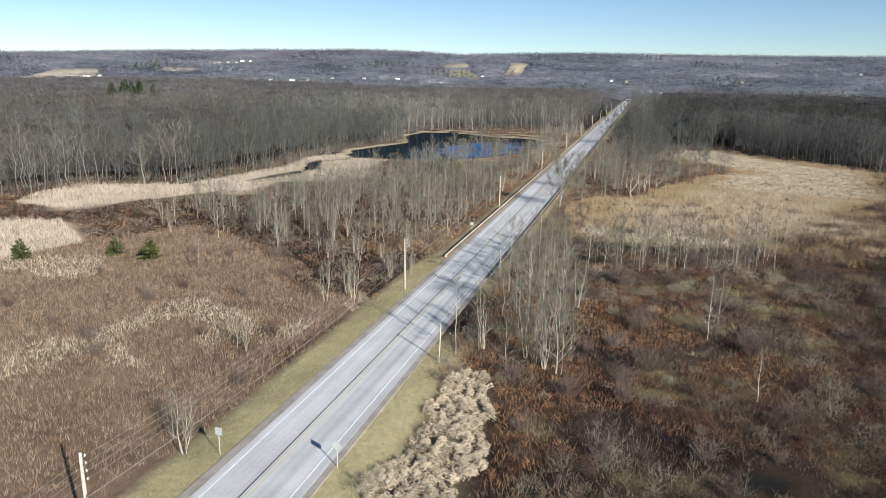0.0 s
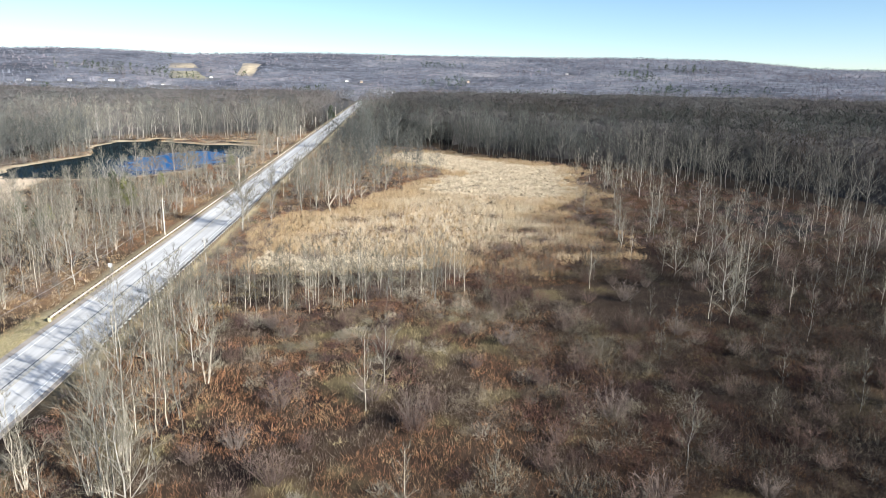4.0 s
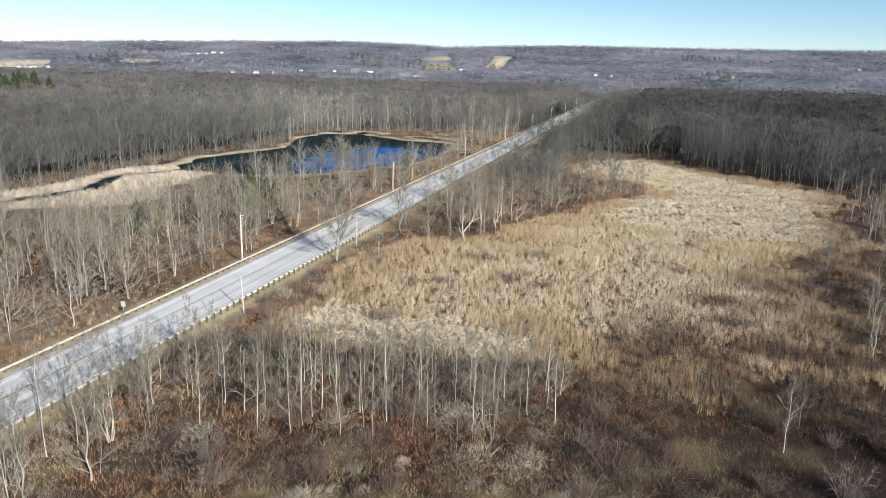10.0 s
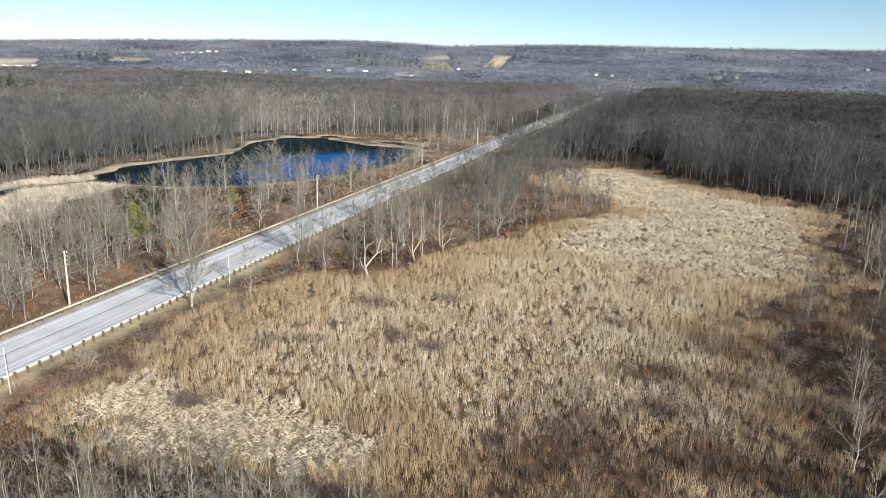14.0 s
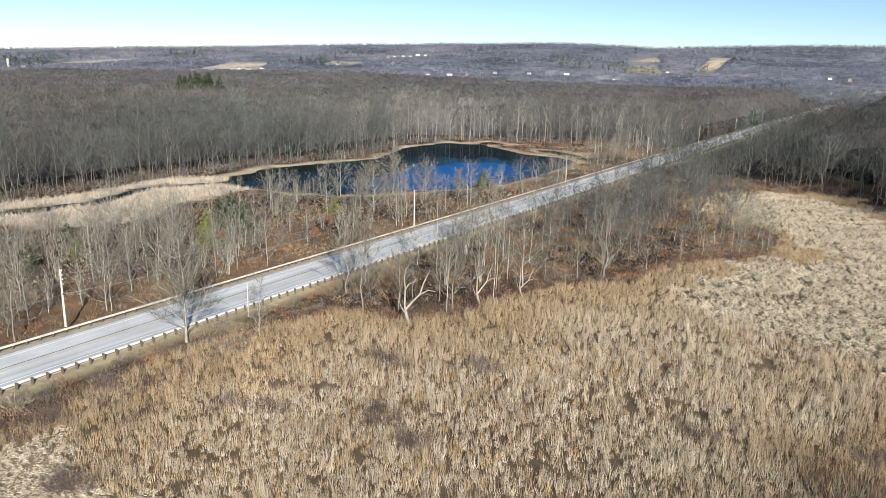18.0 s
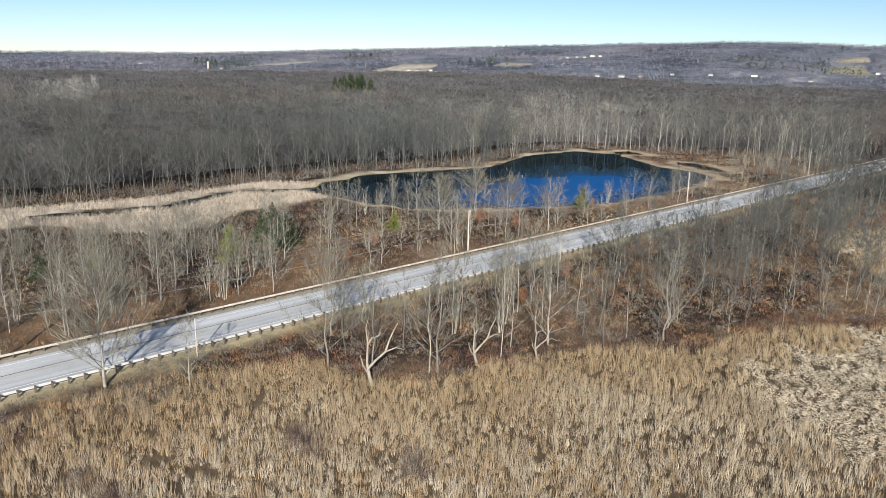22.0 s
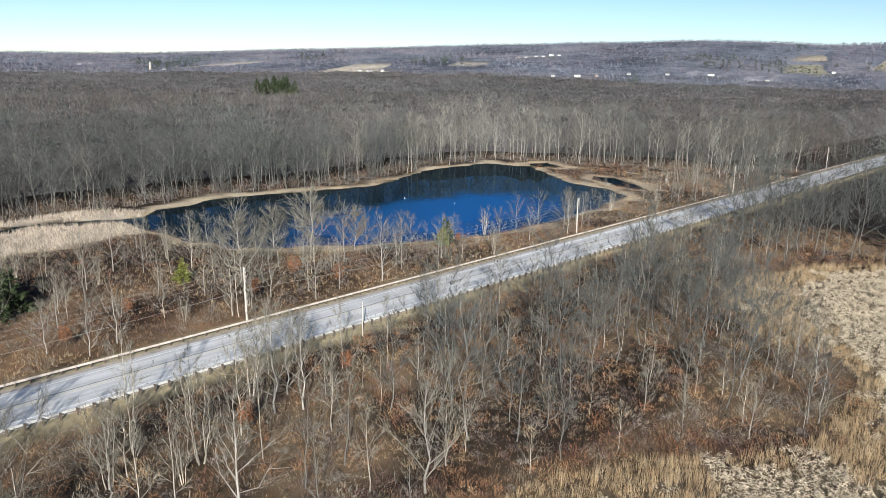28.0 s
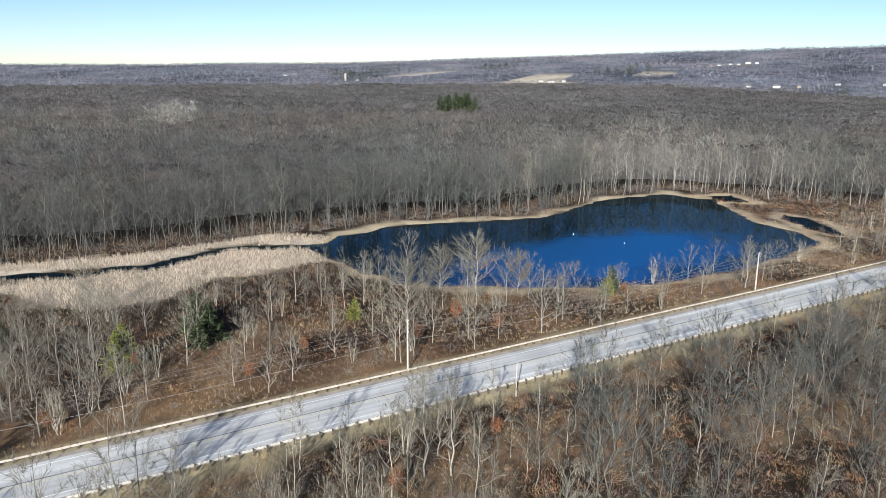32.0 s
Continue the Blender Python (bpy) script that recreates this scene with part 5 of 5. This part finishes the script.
tufts("mown_grass", sr, vx, vy, 5, 0.2, 0.7, 0.05, [(0.40, 0.345, 0.20), (0.34, 0.30, 0.16), (0.44, 0.38, 0.24), (0.24, 0.21, 0.11)], "short mown yellow-green grass on the verge")
x, y = scatter(sr, -185, -39.8, 104, 480, 2.7)
k = dry(x, y, 1.5) & ((x > -128) | (y < 200)) & (depth_in(REEDS, x, y) < -1) & (depth_in(REEDS_2, x, y) < -1) & (depth_in(WEST_WOODS, x, y) < -1) & (depth_in(FIELD_W, x, y) < 2) & (sr.random(x.size) < 0.75)
domes("roadside_brush", sr, x[k], y[k], 90, sr.uniform(0.7, 2.6, k.sum()), 0.036, DUN[1:] + TWIGGY * 2 + RED[:2] + [(0.25, 0.22, 0.18)], "rounded leafless brown brush between road and pond")
x, y = scatter(sr, -185, -39.3, 96, 480, 1.1)
k = dry(x, y, 0.3) & ((x > -128) | (y < 200)) & (depth_in(REEDS, x, y) < 0.5) & (depth_in(REEDS_2, x, y) < 0.5) & (depth_in(WEST_WOODS, x, y) < 4) & (depth_in(FIELD_W, x, y) < 0)
p = wobble(x[k], y[k], 12, 68) + 0.5 * wobble(x[k], y[k], 4, 69)
c = np.where((p > 0.1)[:, None], hue(sr, k.sum(), GOLD + TAN[1:2] + [(0.30, 0.19, 0.10)]), hue(sr, k.sum(), RED + DUN))
tufts("roadside_grass", sr, x[k], y[k], 10, 0.65, 0.45, 0.034, None, "dry brown grass between road and pond", colour_of=c * 1.12)
x, y = scatter(sr, -22.4, 38, 76, 400, 1.8)
k = (depth_in(MARSH, x, y) < -0.5) & ((depth_in(EAST_STRIP, x, y) > -2) | (x < -13 + 3 * wobble(x, y, 9, 67))) & (sr.random(x.size) < 0.75)
domes("roadside_brush", sr, x[k], y[k], 95, sr.uniform(0.6, 2.2, k.sum()), 0.046, DUN[1:] + RED[:3] + TWIGGY + GOLD[1:2], "rounded leafless brown brush along the eastern roadside")
x, y = scatter(sr, -22.4, 38, 76, 400, 1.05)
k = (depth_in(MARSH, x, y) < 1) & ((depth_in(EAST_STRIP, x, y) > -2) | (x < -12))
tufts("roadside_grass", sr, x[k], y[k], 12, 0.5, 0.5, 0.028, GOLD * 2 + TAN[1:2] + RED * 2 + DUN, "dry brown grass and leaf litter under roadside trees")
x, y = scatter(sr, -22.2, -14, 134, 206, 1.7)
k = (x < -15.5 + 2 * wobble(x, y, 8, 76)) & (sr.random(x.size) < 0.85)
domes("roadside_brush", sr, x[k], y[k], 80, sr.uniform(0.8, 1.9, k.sum()), 0.04, [(0.12, 0.085, 0.08), (0.10, 0.072, 0.07), (0.15, 0.12, 0.10), (0.17, 0.15, 0.13)], "dark purplish leafless brush below the guardrail")
x, y = scatter(sr, -20, 40, 196, 375, 1.6)
d = depth_in(MARSH, x + wobble(x, y, 6, 78), y)
k = (d > -4.5) & (d < 0.8) & (x > -18) & (depth_in(EAST_STRIP, x, y) > -4) & (wobble(x, y, 9, 79) > -0.35)
domes("marsh_edge_brush", sr, x[k], y[k], 80, sr.uniform(0.8, 2.0, k.sum()), 0.045, [(0.10, 0.05, 0.042), (0.08, 0.045, 0.04), (0.13, 0.07, 0.045), (0.10, 0.075, 0.06)], "dark reddish brush where woods meet marsh")
# growth along the foot of the woods
x, y = scatter(sr, -240, -40, 60, 500, 2.2)
d = depth_in(WEST_WOODS, x, y)
k = (d > -3) & (d < 10) & dry(x, y, 1.5) & (sr.random(x.size) < 0.75)
domes("woodland_undergrowth", sr, x[k], y[k], 56, sr.uniform(0.8, 4.6, k.sum()), 0.085, DUN + TWIGGY + [(0.17, 0.095, 0.055), (0.20, 0.135, 0.08), (0.13, 0.12, 0.10)], "low brown undergrowth at the foot of the woods")
x, y = scatter(sr, 20, 140, 180, 400, 2.6)
d = depth_in(EAST_STRIP, x, y)
k = (d > -3) & (d < 8)
domes("woodland_undergrowth", sr, x[k], y[k], 34, sr.uniform(0.6, 1.9, k.sum()), 0.1, DUN + RED[:2], "low brown undergrowth behind the marsh")

# ---- the woods behind their edges ----


def woods(name, rng, x, y, h, crown_n, crown_w, twig, trunk_w, colours, label, length=(0.10, 0.22), upright=0.55, vary=0.4):
    n = len(x)
    z = land(x, y)
    hh = h * rng.uniform(0.6, 1.15, n)
    out, col = [], []
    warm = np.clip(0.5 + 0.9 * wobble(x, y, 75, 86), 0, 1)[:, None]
    # position terms paint light into tint: sunlit far shore, dimmed west and east woods
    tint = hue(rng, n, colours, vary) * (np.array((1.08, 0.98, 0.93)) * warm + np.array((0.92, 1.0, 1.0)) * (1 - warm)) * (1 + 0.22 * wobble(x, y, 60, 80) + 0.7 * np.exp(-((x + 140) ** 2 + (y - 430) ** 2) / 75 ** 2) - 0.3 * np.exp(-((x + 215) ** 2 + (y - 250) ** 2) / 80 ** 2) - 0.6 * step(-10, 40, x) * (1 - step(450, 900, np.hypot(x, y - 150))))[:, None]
    base = np.stack([x, y, z - 0.3], 1)
    if trunk_w:
        for _ in range(2):
            way = unit(np.stack([rng.normal(size=n) * 0.09, rng.normal(size=n) * 0.09, np.ones(n)], 1))
            out.append(blades(base, way, hh * rng.uniform(0.55, 0.85, n), trunk_w, rng))
            col.append(tint * rng.uniform(0.8, 1.5, (n, 1)))
    i = np.repeat(np.arange(n), crown_n)
    m = len(i)
    u = rng.uniform(0.06, 0.98, m) ** 0.75
    wide = (crown_w * rng.uniform(0.6, 1.4, n))[i]
    a = rng.uniform(0, 6.28, m)
    q = np.sqrt(rng.uniform(0, 1, m)) * np.sin(np.pi * np.clip((u - 0.12) / 0.93, 0, 1)) ** 0.6
    off = np.stack([np.cos(a), np.sin(a)], 1) * (q * wide)[:, None]
    lean = rng.normal(size=(m, 2)) * 0.5 + np.stack([np.cos(a), np.sin(a)], 1) * 0.4
    way = unit(np.concatenate([lean, upright + rng.normal(size=(m, 1)) * 0.4], 1))
    b = base[i] + np.concatenate([off, (u * hh[i])[:, None]], 1)
    out.append(blades(b, way, hh[i] * rng.uniform(*length, m), twig * rng.uniform(0.7, 1.3, m), rng))
    col.append(tint[i] * rng.uniform(0.9, 1.1, (m, 1)))
    ob = part(name, tri_mesh(name, np.concatenate(out), colour=np.concatenate(col)), M_WOODS)
    return tagged(ob, label, "woods", kind="stuff")


WOOD = [(0.10, 0.098, 0.088), (0.072, 0.07, 0.066), (0.13, 0.126, 0.113), (0.096, 0.104, 0.09), (0.115, 0.095, 0.085)]
# far tree colours, with blue-grey distance haze painted in
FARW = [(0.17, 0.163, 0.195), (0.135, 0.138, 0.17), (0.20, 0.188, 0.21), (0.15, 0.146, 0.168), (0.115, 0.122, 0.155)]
MIDW = [(0.112, 0.103, 0.102), (0.098, 0.092, 0.092), (0.125, 0.118, 0.116), (0.105, 0.107, 0.103)]
wr = np.random.default_rng(909)


def view_wedge(x, y):
    az = np.degrees(np.arctan2(-(x - 10), y - 40))
    return (az > -44) & (az < 100)


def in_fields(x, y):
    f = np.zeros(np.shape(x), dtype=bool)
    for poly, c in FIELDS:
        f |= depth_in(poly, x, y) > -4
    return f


x, y = scatter(wr, -460, 460, 20, 620, 5.6)
dw, de = depth_in(WEST_WOODS, x, y), depth_in(EAST_STRIP, x, y)
deep = np.maximum(dw, de)
k = ((dw > 9) | ((dw > 0) & (y > 480)) | (de > np.where((x < 22) & (y < 400), 45, 14))) & view_wedge(x, y) & (np.hypot(x, y - 150) < 446) & dry(x, y, 4) & clear_of_road(x, 8.5)
kf = k & (deep < 42)
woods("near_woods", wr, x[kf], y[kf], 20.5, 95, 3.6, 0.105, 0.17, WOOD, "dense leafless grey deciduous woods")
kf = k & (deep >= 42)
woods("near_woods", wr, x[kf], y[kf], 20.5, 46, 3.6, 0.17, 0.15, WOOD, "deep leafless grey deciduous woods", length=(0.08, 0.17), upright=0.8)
x, y = scatter(wr, -1000, 800, -100, 1150, 7.9)
r = np.hypot(x, y - 150)
k = ((depth_in(WEST_WOODS, x, y) > 0) | (depth_in(EAST_STRIP, x, y) > 0)) & (r >= 425) & (r < 980) & view_wedge(x, y) & clear_of_road(x, 8.5) & ~in_fields(x, y)
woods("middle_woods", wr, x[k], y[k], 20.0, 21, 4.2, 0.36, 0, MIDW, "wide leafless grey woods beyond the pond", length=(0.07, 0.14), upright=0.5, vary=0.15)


HOUSE_AT = ((1, 45.8, 1190, 40), (0, 46.6, 1205, 30), (0, 44.9, 1200, 60), (0, 35.5, 1575, 30), (0, 34.8, 1590, 35), (1, 33.7, 1600, 20), (0, 34.2, 1560, 30), (0, 33.1, 1585, 30), (2, 35.9, 1540, 10),
            (1, 30.6, 1215, 20), (0, 32.3, 1205, 20), (2, 29.3, 1225, 25), (0, 27.2, 1265, 10), (0, 24.6, 1270, 0), (1, 21.8, 1285, 10), (0, 14.6, 1345, 30), (0, 4.0, 1330, 20), (2, 2.8, 1320, 0), (0, 0.2, 1180, 15),
            (2, 48.2, 1180, 20), (0, 39.4, 1300, 50), (0, 18.2, 1260, 10), (0, 61.0, 1290, 60), (2, -6, 1350, 0), (0, -14, 1500, -10), (0, 67, 1420, 50))



def crown_sheet(name, gx, gy, gz, col, keep, label):
    """A sheet over a bent grid, of the cells whose corners are all kept."""
    ny, nx = gx.shape
    a = (np.arange(ny - 1)[:, None] * nx + np.arange(nx - 1)[None, :])
    a = a[keep[:-1, :-1] & keep[1:, :-1] & keep[:-1, 1:] & keep[1:, 1:]]
    q = np.stack([a, a + 1, a + nx + 1, a + nx], -1)
    used, inv = np.unique(q.ravel(), return_inverse=True)
    q = inv.reshape(-1, 4).astype(np.int32)
    v = np.stack([gx.ravel()[used], gy.ravel()[used], gz.ravel()[used]], -1).astype(np.float32)
    me = bpy.data.meshes.new(name)
    me.vertices.add(len(v))
    me.vertices.foreach_set("co", v.ravel())
    me.loops.add(q.size)
    me.loops.foreach_set("vertex_index", q.ravel())
    me.polygons.add(len(q))
    me.polygons.foreach_set("loop_start", np.arange(0, q.size, 4, dtype=np.int32))
    me.polygons.foreach_set("use_smooth", np.ones(len(q), dtype=bool))
    at = me.attributes.new("hue_colour", "FLOAT_COLOR", "POINT")
    cc = np.ones((len(v), 4), dtype=np.float32)
    cc[:, :3] = col.reshape(-1, 3)[used]
    at.data.foreach_set("color", cc.ravel())
    me.update(calc_edges=True)
    tagged(part(name, me, M_CANOPY), label, "woods", kind="stuff")


def bent_grid(rng, x0, x1, y0, y1, gap):
    gx, gy = np.meshgrid(np.arange(x0, x1, gap), np.arange(y0, y1, gap))
    return gx + rng.uniform(-0.35, 0.35, gx.shape) * gap, gy + rng.uniform(-0.35, 0.35, gy.shape) * gap


def near_canopy(name, rng, gap, label):
    """The closed twig layer of the nearer woods, falling away towards their edges."""
    gx, gy = bent_grid(rng, -1000, 800, -100, 1140, gap)
    depth = np.maximum(depth_in(WEST_WOODS, gx, gy), depth_in(EAST_STRIP, gx, gy) - 26 * (gx < 45) * (gy < 420))
    room = np.minimum(depth - 21, (np.abs(gx - ROAD_X) - 12) * 1.2)
    for poly in (POND, POND_2, POND_3):
        near = np.hypot(gx + 95, gy - 355) < 160
        room[near] = np.minimum(room[near], -depth_in(poly, gx[near], gy[near]) - 22)
    h = 12.5 + 1.6 * wobble(gx, gy, 26, 92) + 1.2 * wobble(gx, gy, 11, 93) + rng.normal(size=gx.shape) * 1.1
    gz = land(gx, gy) - 3 + (h + 3) * step(0, 26, room)
    # last term darkens the eastern crowns, shade painted into their colour
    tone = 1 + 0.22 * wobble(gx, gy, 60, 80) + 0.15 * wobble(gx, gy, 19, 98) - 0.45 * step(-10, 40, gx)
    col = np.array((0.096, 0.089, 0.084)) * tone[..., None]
    crown_sheet(name, gx, gy, gz, col, (room > -2) & (np.hypot(gx, gy - 150) < 990) & view_wedge(gx, gy), label)


def canopy(name, rng, gap, r0, r1, label):
    """The closed crowns of woods a kilometre and more away: one lumpy sheet, open over fields and road."""
    gx, gy = bent_grid(rng, -2700, 2200, -600, 2800, gap)
    r = np.hypot(gx, gy - 150)
    room = np.where(gy < 1150, np.minimum(np.abs(gx - ROAD_X) - 9, 60.0), 60.0)
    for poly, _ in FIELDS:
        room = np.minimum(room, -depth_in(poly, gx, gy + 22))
    for _, az, hr, _ in HOUSE_AT:
        hx, hy = polar(az, hr - 25)
        room = np.minimum(room, np.hypot(gx - hx, gy - hy) - 26)
    h = 4.0 + 0.8 * wobble(gx, gy, 55, 92) + 0.8 * wobble(gx, gy, 17, 93) + rng.normal(size=gx.shape) * 0.6
    gz = land(gx, gy) - 3 + (np.maximum(h, 2) + 3) * step(-8, 10, room)
    shade = wobble(gx, gy, 130, 90) + 0.7 * wobble(gx, gy, 48, 91) + 0.35 * rng.normal(size=gx.shape)
    # these three crown colours include the bluish haze of distance
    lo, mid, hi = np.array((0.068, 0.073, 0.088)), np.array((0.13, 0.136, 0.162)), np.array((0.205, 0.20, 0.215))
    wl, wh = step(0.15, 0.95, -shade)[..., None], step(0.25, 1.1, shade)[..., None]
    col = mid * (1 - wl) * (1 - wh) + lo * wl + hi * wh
    crown_sheet(name, gx, gy, gz, col, (r >= r0) & (r < r1) & view_wedge(gx, gy), label)


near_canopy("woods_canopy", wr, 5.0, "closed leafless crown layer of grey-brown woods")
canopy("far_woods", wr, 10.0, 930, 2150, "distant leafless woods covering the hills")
x, y = scatter(wr, -2150, 1900, -300, 2250, 12.5)
r = np.hypot(x, y - 150)
k = (r > 930) & (r < 2120) & view_wedge(x, y) & ~in_fields(x, y + 20) & (clear_of_road(x, 14) | (y > 1150))
for _, az, hr, _ in HOUSE_AT:
    k &= np.hypot(x - polar(az, hr - 25)[0], y - polar(az, hr - 25)[1]) > 24
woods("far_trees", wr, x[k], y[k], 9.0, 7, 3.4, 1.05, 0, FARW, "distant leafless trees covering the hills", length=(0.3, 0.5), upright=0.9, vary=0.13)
# a pale grove among the dark western woods
x, y = scatter(wr, -408, -368, 268, 304, 3.6)
k = np.hypot((x + 388) / 19, (y - 286) / 16) < 0.75 + 0.35 * wobble(x, y, 7, 96)
woods("pale_grove", wr, x[k], y[k], 21.5, 60, 2.6, 0.13, 0.2, [(0.36, 0.34, 0.31), (0.29, 0.275, 0.25)], "grove of bleached pale trees in dark woods")

# dark conifer groups on the far slopes
x, y = scatter(wr, -1300, 700, 700, 1900, 13.0)
r, az = np.hypot(x - 20, y - 90), np.degrees(np.arctan2(-(x - 20), y - 90))
k = (r > 1000) & (r < 1700) & (wobble(x, y, 120, 70) + 0.6 * wobble(x, y, 35, 71) > 0.78) & ~in_fields(x, y)
woods("far_conifers", wr, x[k], y[k], 15, 16, 2.6, 1.5, 0, [(0.04, 0.055, 0.035), (0.05, 0.065, 0.04)], "dark evergreen groups on the distant slopes")

# ---- far houses ----


def house(w, d, h, wall, label):
    t = thing("house", label, "house", "distant houses", m=pose(0, 0, -300))
    part("wall", box_mesh("wall", (-w / 2, w / 2, -d / 2, d / 2, -1, h)), wall, t)
    o = 0.4
    v = [(-w / 2 - o, -d / 2 - o, h - 0.1), (w / 2 + o, -d / 2 - o, h - 0.1), (w / 2 + o, d / 2 + o, h - 0.1), (-w / 2 - o, d / 2 + o, h - 0.1), (-w / 2 - o, 0, h + d * 0.32), (w / 2 + o, 0, h + d * 0.32)]
    part("roof", mesh_of("roof", v, [(0, 1, 5, 4), (2, 3, 4, 5), (0, 4, 3), (1, 2, 5), (0, 3, 2, 1)]), M_ROOF, t)
    for i in range(3):
        cx = -w / 2 + w * (i + 0.5) / 3
        part("window", box_mesh("window", (cx - 0.6, cx + 0.6, -d / 2 - 0.04, -d / 2 + 0.02, h - 2.1, h - 0.7)), M_GLASS_DARK, t)
    part("door", box_mesh("door", (w * 0.2, w * 0.2 + 1.0, -d / 2 - 0.05, -d / 2 + 0.02, -0.2, 2.0)), M_POSTWOOD, t)
    protos.append(t)
    return t


HOUSES = [house(13, 8, 3.4, M_HOUSE, "distant white house with a grey gabled roof"), house(20, 11, 4.5, M_HOUSE, "distant long white barn with a gabled roof"), house(11, 8, 4.6, M_HOUSE_TAN, "distant tan house with a dark gabled roof")]
for kindn, az, r, turn in HOUSE_AT:
    hx, hy = polar(az, r)
    o = copy_thing(HOUSES[kindn], pose(hx, hy, float(land(hx, hy)), 0, 0, turn))
    o.matrix_basis = o.matrix_basis @ Matrix.Diagonal((0.44, 0.44, 0.6, 1))

hx, hy = polar(61.9, 1285)
silo = thing("silo", "distant pale concrete farm silo with a domed cap", "silo", m=pose(hx, hy, float(land(hx, hy))))
v, f = tube([(0, 0, -1), (0, 0, 6), (0, 0, 11)], [1.7, 1.7, 1.7], 14)
part("shaft", mesh_of("shaft", v, f, True), M_POLE, silo)
v, f = tube([(0, 0, 11), (0, 0, 12.1), (0, 0, 13.0), (0, 0, 13.3)], [1.8, 1.5, 0.8, 0.1], 14)
part("dome", mesh_of("dome", v, f, True), M_SIGN, silo, "grey metal dome")
for px, py, s in ((-99.3, 348.9, 0.6), (-84.4, 354.4, 0.5)):
    b = thing("buoy", "small white marker buoy floating on the pond", "buoy", "marker buoys", m=pose(px, py, WATER_Z) @ Matrix.Diagonal((0.7 * s, 0.7 * s, 0.7 * s, 1)))
    v, f = tube([(0, 0, -0.3), (0, 0, -0.1), (0, 0, 0.25), (0, 0, 0.45)], [0.1, 0.36, 0.36, 0.14], 10)
    part("float", mesh_of("float", v, f, True), M_WHITE, b)
    v, f = tube([(0, 0, 0.4), (0, 0, 0.8), (0, 0, 1.25)], [0.13, 0.12, 0.1], 8)
    f.append(tuple(range(16, 24)))
    part("mast", mesh_of("mast", v, f, True), M_WHITE, b)

# the patterns that the copies were taken from are not part of the place
for t in protos:
    for o in list(t.children_recursive) + [t]:
        bpy.data.objects.remove(o)
